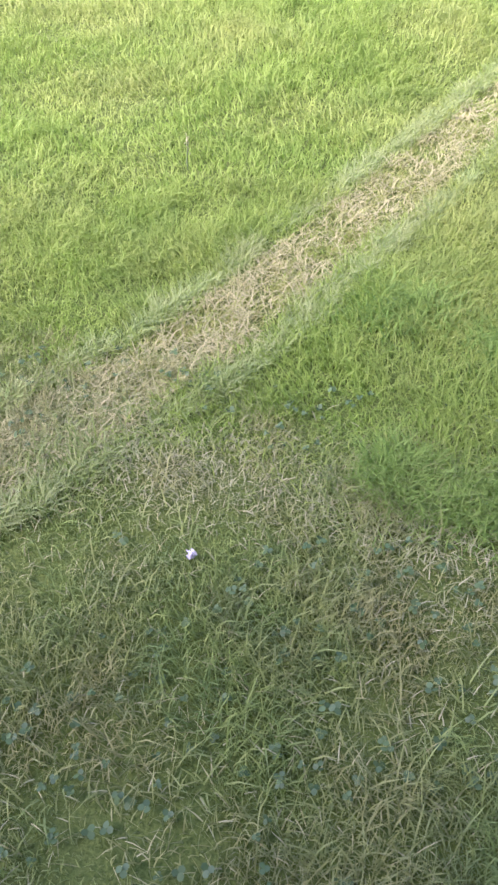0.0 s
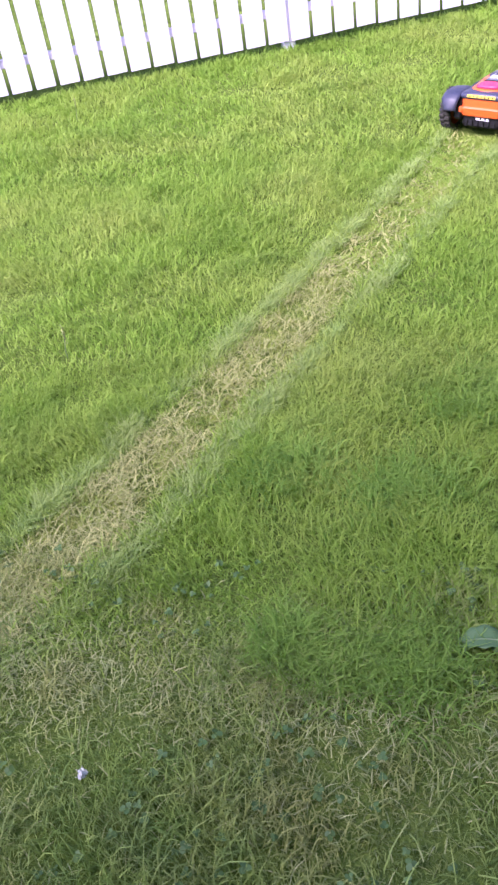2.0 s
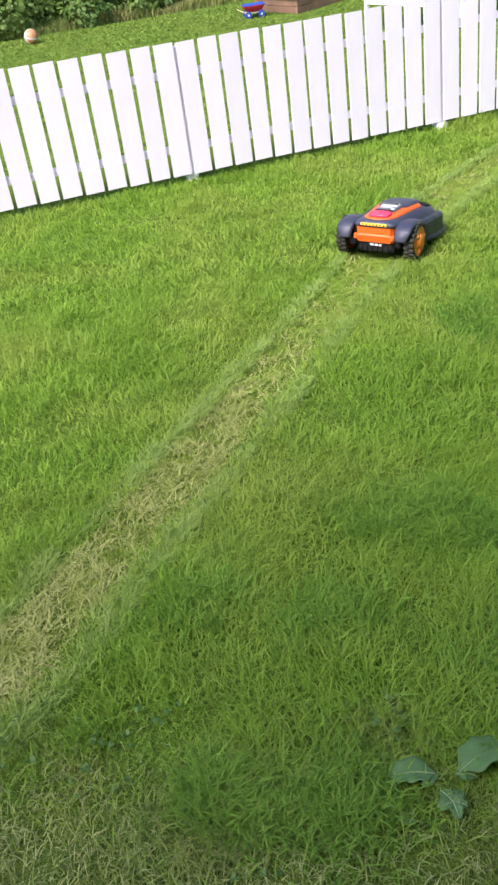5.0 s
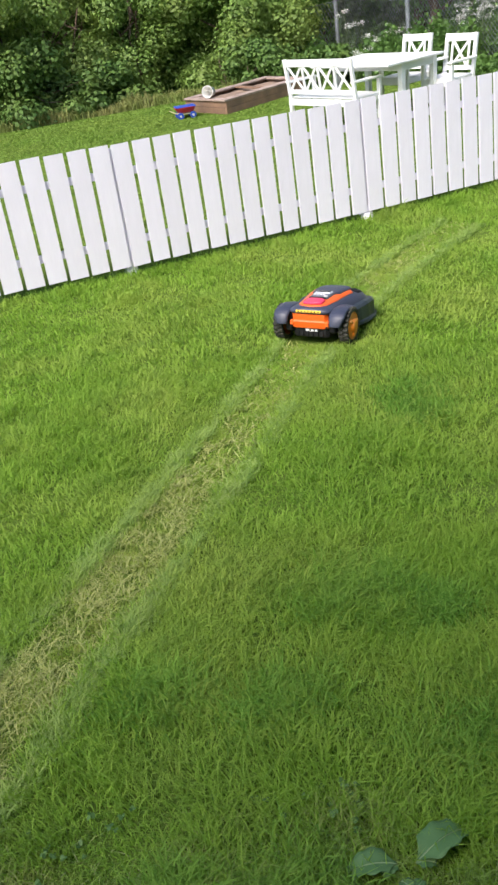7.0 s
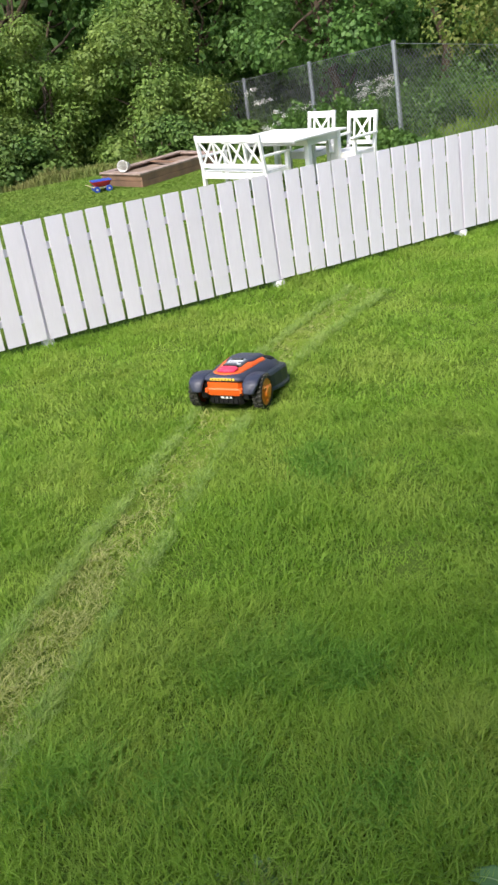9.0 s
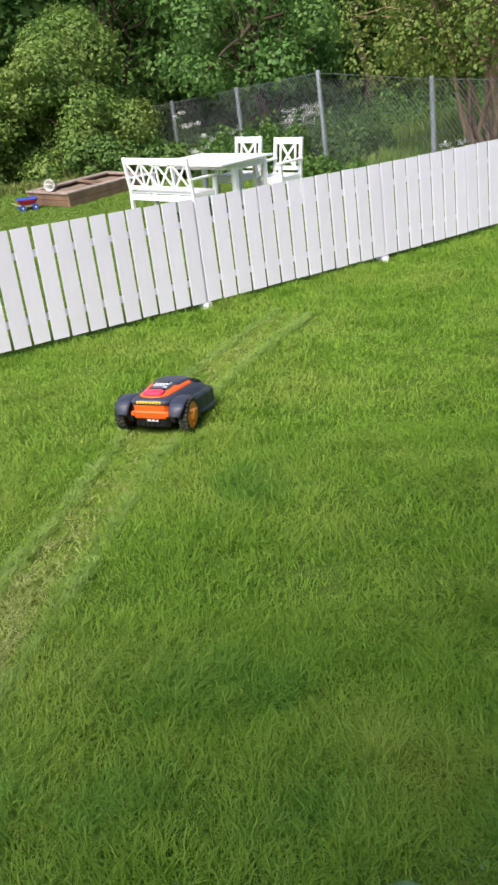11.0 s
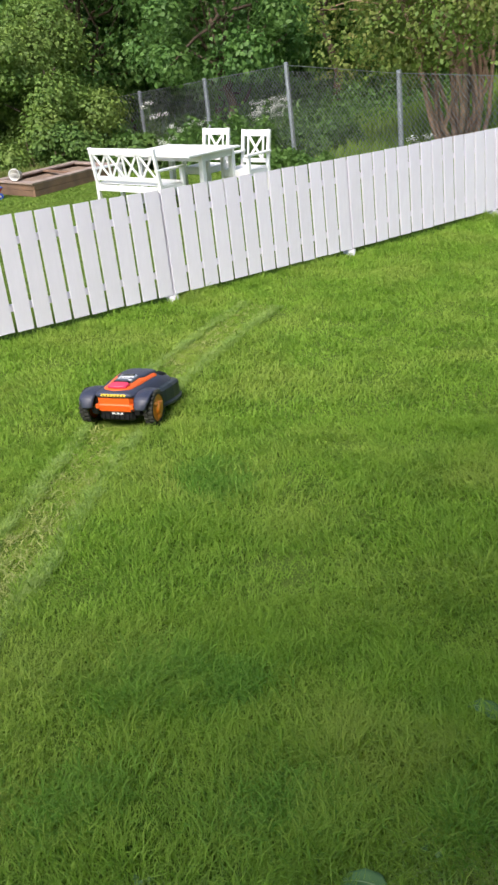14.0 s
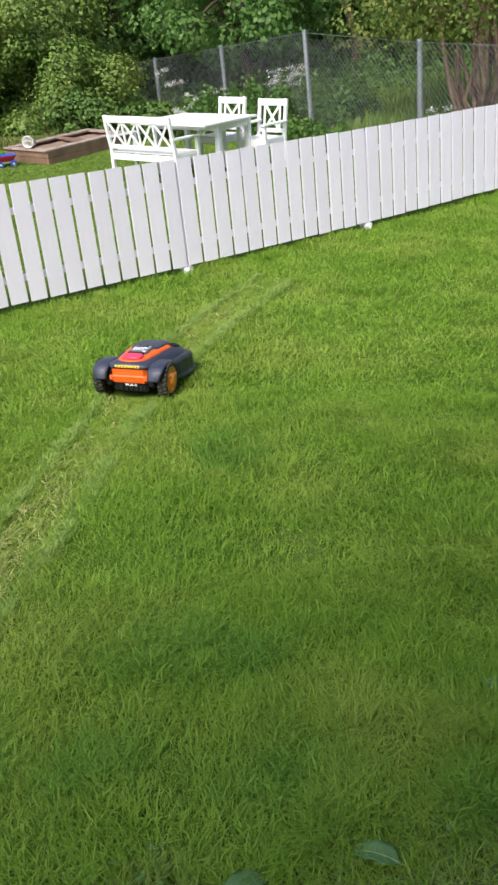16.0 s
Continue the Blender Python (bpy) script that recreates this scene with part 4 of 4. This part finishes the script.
def blades(name, seed, x, y, tall, wide, mat, label, lean=0.5, way=None, flat=0.0, curl=0.4, base=0.0, spin=0.45):
    """Bent, tapering grass blades, all in one mesh."""
    rng = np.random.default_rng(seed)
    n = len(x)
    a = rng.uniform(0, 2 * np.pi, n)
    dx, dy = np.cos(a), np.sin(a)
    if way is not None:
        dx, dy = way[0] + spin * dx, way[1] + spin * dy
        q = np.hypot(dx, dy) + 1e-6
        dx, dy = dx / q, dy / q
    z0 = height(x, y) - 0.004 + base
    tall = tall * rng.uniform(0.55, 1.25, n)
    out = np.clip(rng.normal(lean, 0.28, n), 0.05, 1.6) if not flat else np.clip(rng.normal(flat, 0.3, n), 0.6, 3.0)
    up = tall / np.sqrt(1 + out ** 2)
    reach = up * out
    t = rng.uniform(0, 2 * np.pi, n)
    sx, sy = np.cos(t) * wide / 2, np.sin(t) * wide / 2
    b = np.stack([x, y, z0], -1)
    d = np.stack([dx, dy, np.zeros(n)], -1)
    s = np.stack([sx, sy, np.zeros(n)], -1)
    zed = np.array([0, 0, 1.0])
    m = b + d * (reach * 0.38)[:, None] + zed * (up * 0.62)[:, None]
    e = b + d * (reach * (1 + curl * 0.3))[:, None] + zed * (up * (1 - curl * 0.25))[:, None]
    v = np.stack([b - s, b + s, m + s * 0.8, m - s * 0.8, e], 1).reshape(-1, 3)
    i = np.arange(n)[:, None] * 5
    ob = from_arrays(name, v, np.concatenate([i, i + 1, i + 2, i + 3], 1), np.concatenate([i + 3, i + 2, i + 4], 1), mat)
    ob.data.shade_smooth()
    return tagged(ob, label, "grass", kind="stuff")


def scatter(seed, n, x0, x1, y0, y1):
    rng = np.random.default_rng(seed)
    return rng.uniform(x0, x1, n), rng.uniform(y0, y1, n), rng


def on_mower(x, y, grow=0.0):
    c, s_ = math.cos(radians(MOWER_HEADING)), math.sin(radians(MOWER_HEADING))
    f = (x - MOWER[0]) * c + (y - MOWER[1]) * s_
    q = (x - MOWER[0]) * s_ - (y - MOWER[1]) * c
    body = (np.abs(q) < 0.178 + grow) & (f > -0.215 - grow) & (f < 0.378 + grow)
    wheel = (np.abs(np.abs(q) - 0.215) < 0.033) & (np.abs(f + 0.146) < 0.06)
    return body | wheel


def lawn_long():
    for tag, n, d0, d1, wide in ((0, 380000, 0.0, 2.6, 0.0036), (1, 420000, 2.6, 4.6, 0.0053), (2, 430000, 4.6, 10.5, 0.0086)):
        x, y, rng = scatter(40 + tag, n, -1.6 if tag < 2 else -2.2, (3.2, 4.9, 9.6)[tag], 0.25, (2.9, 4.9, 6.4)[tag])
        d = np.hypot(x - 0.2, y)
        az = np.degrees(np.arctan2(x - 0.2, y))
        k, s = along(x, y)
        side, wx, wy = track_side(x, y)
        keep = (d >= d0) & (d < d1) & (s < 0.06) & ((d < 1.7) | ((az > -27) & (az < 68))) & (mown_edge(x, y) + rng.normal(0, 0.09, n) < 0) & ((np.abs(side) + rng.uniform(-0.025, 0.025, n) > 0.200 + 0.02 * wave(x, y, 9, 14)) | ((np.abs(np.abs(side) - 0.128) < 0.014) & (rng.uniform(0, 1, n) < 0.55))) & ~on_mower(x, y)
        keep &= rng.uniform(0, 1, n) < np.clip(0.84 + 0.22 * wave(x, y, 11, 12), 0.6, 1)
        x, y, s = x[keep], y[keep], s[keep]
        tall = 0.056 * (1 + 0.22 * wave(x, y, 12, 2.2) + 0.36 * wave(x, y, 13, 14.0) + 0.14 * wave(x, y, 27, 32.0)) * np.where(rng.uniform(0, 1, len(x)) < 0.12, 1.45, 1.0) * (1 + 0.7 * np.clip(wave(x, y, 18, 8) - 0.55, 0, 0.6))
        tall = np.clip(tall, 0.024, 0.115) * np.where(s > -0.22, 1.25, 1.0)
        ang = 2.6 * wave(x, y, 14, 6.0) + 0.8
        half = rng.uniform(0, 1, len(x)) < 0.6
        blades("lawn_grass", 60 + tag, x, y, tall, wide, M_GRASS, "long fresh green lawn grass", lean=0.9, curl=0.75, way=(np.cos(ang) * np.where(half, 0.55, 0.1), np.sin(ang) * np.where(half, 0.55, 0.1)), spin=0.8)


def lawn_short():
    x, y, rng = scatter(70, 190000, -1.2, 2.3, -0.1, 2.1)
    me = mown_edge(x, y)
    keep = (me > -0.28) & (me < 1.6) & (rng.uniform(0, 1, len(x)) < np.clip(0.75 + 0.4 * wave(x, y, 15, 9), 0.25, 1))
    x, y = x[keep], y[keep]
    blades("mown_grass", 71, x, y, np.clip(0.046 * (1 + 0.5 * wave(x, y, 16, 12)), 0.018, 0.085), 0.0029, M_SHORT, "short mown lawn grass", lean=0.8)
    x, y, rng = scatter(76, 17000, -1.2, 2.3, -0.1, 2.1)
    me = mown_edge(x, y)
    keep = (me > -0.1) & (me < 1.4) & (rng.uniform(0, 1, len(x)) < np.clip(0.5 + 0.6 * wave(x, y, 19, 10), 0.05, 1))
    blades("flopped_grass", 77, x[keep], y[keep], np.full(keep.sum(), 0.072), 0.0036, M_SHORT, "long limp blades lying over the mown lawn", flat=1.5, base=0.012)
    # clippings: a pale swathe along the edge, sparse elsewhere
    x, y, rng = scatter(72, 85000, -1.0, 1.9, 0.0, 2.0)
    me = mown_edge(x, y)
    p = np.exp(-((me - 0.15) / 0.17) ** 2) * np.clip(0.85 + 0.5 * wave(x, y, 17, 8), 0.08, 1) + 0.06 * (me > 0)
    keep = rng.uniform(0, 1, len(x)) < p
    x, y = x[keep], y[keep]
    blades("grass_clippings", 73, x, y, np.full(len(x), 0.034), 0.0026, M_MOSS, "pale dried grass clippings on the mown lawn", flat=2.2, base=0.014)
    x, y, rng = scatter(74, 2400, -0.8, 1.6, 0.1, 1.5)
    keep = mown_edge(x, y) > 0
    blades("straw_stalks", 75, x[keep], y[keep], np.full(keep.sum(), 0.045), 0.0019, M_STRAW, "scattered dry straw stalks", flat=2.0, base=0.016)


def mown_strip():
    rng = np.random.default_rng(80)
    n = 210000
    seg = TRACK[1:] - TRACK[:-1]
    ln = np.hypot(seg[:, 0], seg[:, 1])
    near = np.cumsum(np.concatenate([[0], ln]))
    f = near[-1] * rng.uniform(0, 1, n) ** 1.25
    i = np.clip(np.searchsorted(near, f, side="right") - 1, 0, len(seg) - 1)
    g = (f - near[i]) / ln[i]
    q = rng.uniform(-0.22, 0.22, n)
    d = seg[i] / ln[i][:, None]
    x = TRACK[i, 0] + seg[i, 0] * g + d[:, 1] * q
    y = TRACK[i, 1] + seg[i, 1] * g - d[:, 0] * q
    free = ~on_mower(x, y)
    wide = np.where(f < 3.0, 0.0030, 0.0050)
    lump = np.clip(0.5 + 0.75 * wave(x, y, 24, 46), 0.04, 1)
    mid = np.abs(q) < 0.126 + 0.02 * wave(x, y, 21, 12)
    cut = mid & free & (rng.uniform(0, 1, n) < 0.30 + 0.55 * lump)
    sel = cut & (rng.uniform(0, 1, n) < 0.25 + 0.45 * np.clip((f - 2.2) / 2.0, 0, 1))
    blades("strip_shoots", 84, x[sel], y[sel], 0.030 * (0.6 + 0.6 * lump[sel]), wide[sel], M_GRASS, "short green shoots left in the mown strip", lean=0.9, way=(d[sel, 0] * 0.5, d[sel, 1] * 0.5))
    sel = cut & ~sel
    blades("strip_stubble", 81, x[sel], y[sel], 0.026 * (0.6 + 0.7 * lump[sel]), wide[sel], M_STUBBLE, "short stubble of the freshly mown strip", lean=1.1, way=(d[sel, 0] * 0.3, d[sel, 1] * 0.3), spin=0.9)
    thick = np.clip(0.48 + 0.5 * wave(x, y, 22, 40), 0.05, 0.9) * np.clip(1.5 - 0.33 * f, 0.14, 1)
    sel = mid & free & (rng.uniform(0, 1, n) < 0.36 * thick)
    blades("strip_clippings", 82, x[sel], y[sel], np.full(sel.sum(), 0.050), wide[sel] * 1.05, M_STRAW, "straw-coloured clippings on the mown strip", flat=2.2, base=0.012, way=(d[sel, 0] * 0.2, d[sel, 1] * 0.2), spin=0.9)
    rim = np.abs(np.abs(q) - 0.166 - rng.normal(0, 0.012, n)) < 0.030 + 0.016 * wave(x, y, 23, 14)
    sel = rim & free & (rng.uniform(0, 1, n) < 0.34 + 0.45 * lump)
    blades("wheel_track_grass", 83, x[sel], y[sel], 0.060 * (0.7 + 0.5 * lump[sel]), wide[sel], M_FLAT, "pale grass pressed flat by the mower wheels", flat=1.2, way=(d[sel, 0] * 0.7, d[sel, 1] * 0.7), base=0.002, spin=0.75)
    sel = rim & free & (rng.uniform(0, 1, n) < 0.22)
    blades("wheel_track_grass", 85, x[sel], y[sel], np.full(sel.sum(), 0.050), wide[sel], M_GRASS, "fresh blades standing up again in the wheel tracks", lean=0.9)


def lawn_beyond():
    n = 150000
    rng = np.random.default_rng(90)
    k, s = rng.uniform(-6.5, 5.6, n), 1.0 + 9.3 * rng.uniform(0, 1, n)
    x, y = FENCE_A[0] + U[0] * k + N[0] * s, FENCE_A[1] + U[1] * k + N[1] * s
    blades("far_lawn_grass", 91, x, y, np.full(n, 0.036), 0.026, M_FARGRASS, "smooth short lawn beyond the fence", lean=1.7)
    n = 12000
    k, s = rng.uniform(-8.0, 3.4, n), rng.uniform(0, 1, n)
    s = 8.75 + 0.9 * s + 0.45 * np.clip((k + 6) / 5, 0, 1) - 0.9 * np.clip((k - 1.2) / 1.5, 0, 1)
    x, y = FENCE_A[0] + U[0] * k + N[0] * s, FENCE_A[1] + U[1] * k + N[1] * s
    blades("verge_grass", 93, x, y, 0.26 * (1 + 0.5 * wave(x, y, 31, 3)), 0.022, M_VERGE, "unmown olive grass along the foot of the hedge", lean=0.5)
    n = 26000
    k, s = rng.uniform(5.9, 17, n), rng.uniform(-1, 9, n)
    x, y = FENCE_A[0] + U[0] * k + N[0] * s, FENCE_A[1] + U[1] * k + N[1] * s
    blades("meadow_grass", 92, x, y, 0.32 * (1 + 0.3 * wave(x, y, 30, 2)), 0.030, M_FARGRASS, "tall meadow grass beyond the wire fence", lean=0.35)


def lawn_rest():
    """Looser grass over the rest of the lawn, out of the corner of the eye."""
    n = 60000
    rng = np.random.default_rng(95)
    k, s = rng.uniform(-11, 8, n), rng.uniform(-7.6, 0.05, n)
    x, y = FENCE_A[0] + U[0] * k + N[0] * s, FENCE_A[1] + U[1] * k + N[1] * s
    d, az = np.hypot(x - 0.2, y), np.degrees(np.arctan2(x - 0.2, y))
    filled = ((d < 1.7) & (y > 0.0)) | ((az > -27) & (az < 68) & (d < 10.5) & (x > -2.2) & (x < 9.6))
    side, _, _ = track_side(x, y)
    keep = ~filled & (np.abs(side) > 0.17)
    x, y = x[keep], y[keep]
    near = mown_edge(x, y) > 0
    blades("lawn_grass", 96, x, y, np.where(near, 0.035, 0.055), 0.009, M_GRASS, "long fresh green lawn grass", lean=0.9, curl=0.75)


def lush_tufts():
    """Taller, deeper green tufts that stand out of the lawn."""
    rng = np.random.default_rng(98)
    spots = ((1.44, 1.76, 0.09), (1.52, 1.59, 0.07), (1.29, 1.13, 0.1), (0.93, 1.52, 0.08), (2.52, 2.79, 0.1), (1.57, 0.72, 0.07), (0.54, 1.06, 0.07), (0.67, 0.96, 0.07), (1.4, 1.83, 0.1), (1.35, 1.79, 0.09), (0.66, 1.74, 0.08), (2.61, 3.02, 0.1), (0.46, 1.13, 0.05), (0.56, 1.06, 0.05))
    x = np.concatenate([rng.normal(c[0], c[2], 1100) for c in spots])
    y = np.concatenate([rng.normal(c[1], c[2] * 0.8, 1100) for c in spots])
    side, _, _ = track_side(x, y)
    free = (np.abs(side) > 0.21) & ~on_mower(x, y)
    x, y = x[free], y[free]
    blades("lush_tufts", 99, x, y, 0.082 * (1 + 0.3 * wave(x, y, 33, 20)), np.where(y > 2.4, 0.0056, 0.0040), M_LUSH, "taller deep green tufts in the lawn", lean=0.8, curl=0.8)


lawn_long()
lush_tufts()
lawn_rest()
lawn_short()
mown_strip()
lawn_beyond()


# ---- weeds ----
def clover():
    """Three small round leaflets to a stem."""
    x, y, rng = scatter(100, 2000, -0.8, 2.2, 0.1, 2.2)
    keep = (wave(x, y, 41, 7) > 0.25) & (mown_edge(x, y) > -0.3)
    x, y = np.repeat(x[keep], 3), np.repeat(y[keep], 3)
    n = len(x)
    turn = np.repeat(rng.uniform(0, 6.28, n // 3), 3) + np.tile([0, 2.09, 4.19], n // 3)
    r = np.repeat(rng.uniform(0.0035, 0.0065, n // 3), 3)
    z = height(x, y) + np.repeat(rng.uniform(0.015, 0.034, n // 3), 3)
    c = np.stack([x + np.cos(turn) * r, y + np.sin(turn) * r, z], -1)
    a = np.linspace(0, 2 * np.pi, 6, endpoint=False)
    tx, ty = rng.normal(0, 0.4, n), rng.normal(0, 0.4, n)
    ox, oy = np.cos(a)[None] * r[:, None], np.sin(a)[None] * r[:, None]
    v = np.stack([c[:, :1] + ox, c[:, 1:2] + oy, c[:, 2:] + ox * tx[:, None] + oy * ty[:, None]], -1).reshape(-1, 3)
    i = np.arange(n)[:, None] * 6
    ob = from_arrays("clover", v, np.concatenate([np.concatenate([i, i + 1, i + 2, i + 3], 1), np.concatenate([i, i + 3, i + 4, i + 5], 1)]), np.zeros((0, 3), int), M_CLOVER)
    tagged(ob, "small clover leaves between the blades", "weeds", kind="stuff")


clover()


def dock(seed, x, y, sprays):
    """Broad, arching, wavy-edged leaves round a root, each with a raised pale midrib; sprays: way, length, half width."""
    rng = np.random.default_rng(seed)
    t = thing("dock_plant", Matrix.Translation((x, y, float(height(x, y)))), "broad-leaved grey-green dock plant in the lawn", "weed", "broad-leaved weeds")
    for i, (way, L, W) in enumerate(sprays):
        turn = Matrix.Rotation(radians(way), 3, "Z")
        ph = rng.uniform(0, 6)
        bm, rib = bmesh.new(), bmesh.new()
        grid, line = [], []
        for j in range(15):
            f = j / 14
            w = W * math.sin(math.pi * min(1, f ** 0.8 * 0.90 + 0.05)) ** 0.6 * (1 + 0.07 * math.sin(f * 21 + ph)) + 0.002
            if f < 0.2:
                w *= 0.12 + 0.88 * (f / 0.2) ** 1.5
            r = L * (f - 0.10 * f * f)
            z = 0.026 + L * (0.50 * f - 0.52 * f * f)
            line.append((r, z))
            grid.append([bm.verts.new((r, q * w, z + abs(q) ** 1.3 * w * 0.30 + 0.10 * W * abs(q) * math.sin(f * 19 + q * 3 + ph))) for q in (-1, -0.66, -0.33, 0, 0.33, 0.66, 1)])
        for ra, rb in zip(grid, grid[1:]):
            for j in range(6):
                bm.faces.new((ra[j], ra[j + 1], rb[j + 1], rb[j]))
        r = bmesh.ops.extrude_face_region(bm, geom=bm.faces[:])
        for v in r["geom"]:
            if isinstance(v, bmesh.types.BMVert):
                v.co.z -= 0.0012
        bmesh.ops.recalc_face_normals(bm, faces=bm.faces)
        bmesh.ops.rotate(bm, matrix=turn, verts=bm.verts)
        leaf = part("leaf", bm, M_BROAD, t, smooth=True)
        loft([[(r, 0.0017 * (1.2 - j / 14), z), (r, 0, z + 0.0022), (r, -0.0017 * (1.2 - j / 14), z)] for j, (r, z) in enumerate(line)], bm=rib)
        bmesh.ops.rotate(rib, matrix=turn, verts=rib.verts)
        part("midrib", rib, M_RIB, leaf, "pale raised midrib")


dock(300, 0.872, 0.955, ((156, 0.112, 0.028), (185, 0.045, 0.015)))
dock(301, 0.905, 0.935, ((2, 0.150, 0.034), (-35, 0.045, 0.016)))
dock(302, 0.860, 0.885, ((20, 0.036, 0.011), (100, 0.04, 0.012), (175, 0.036, 0.012), (250, 0.04, 0.012), (310, 0.032, 0.010)))
dock(303, 1.275, 0.750, ((116, 0.130, 0.026),))
dock(304, 1.925, 0.875, ((90, 0.140, 0.028), (30, 0.08, 0.024)))


def dead_bloom(x, y):
    """A pale withered flower head lying in the grass."""
    rng = np.random.default_rng(5)
    c = rng.normal(0, 0.0045, (60, 3)) + np.array([0, 0, 0.03])
    v, q = leaves(rng, c, rng.normal(0, 1, (60, 3)), 0.008)
    ob = from_arrays("withered_bloom", v, q, np.zeros((0, 3), int), M_UMBEL)
    ob.matrix_world = Matrix.Translation((x, y, float(height(x, y))))
    tagged(ob, "pale withered flower head lying on the mown lawn", "flower")


dead_bloom(-0.019, 0.985)


def seed_stalk(seed, x, y, tall):
    rng = np.random.default_rng(seed)
    t = thing("seed_stalk", Matrix.Translation((x, y, float(height(x, y)))), "pale grass stalk with a seed head", "grass stalk", "seed stalks")
    part("stalk", limb(rng, (0, 0, 0), (0.01, 0.01, tall), 0.0025, 0.0015, None, 4, 0.03), M_STEM, t)
    c = np.array([0.01, 0.01, tall]) + rng.normal(0, 1, (50, 3)) * np.array([0.003, 0.003, 0.018])
    v, q = leaves(rng, c, rng.normal(0, 0.3, (50, 3)) + np.array([1.0, 0, 0]), 0.010)
    ob = from_arrays("seed_head", v, q, np.zeros((0, 3), int), M_MOSS)
    ob.parent = t
    tagged(ob, kind="stuff")


seed_stalk(1, 0.176, 2.75, 0.10)
seed_stalk(2, 0.685, 5.68, 0.14)
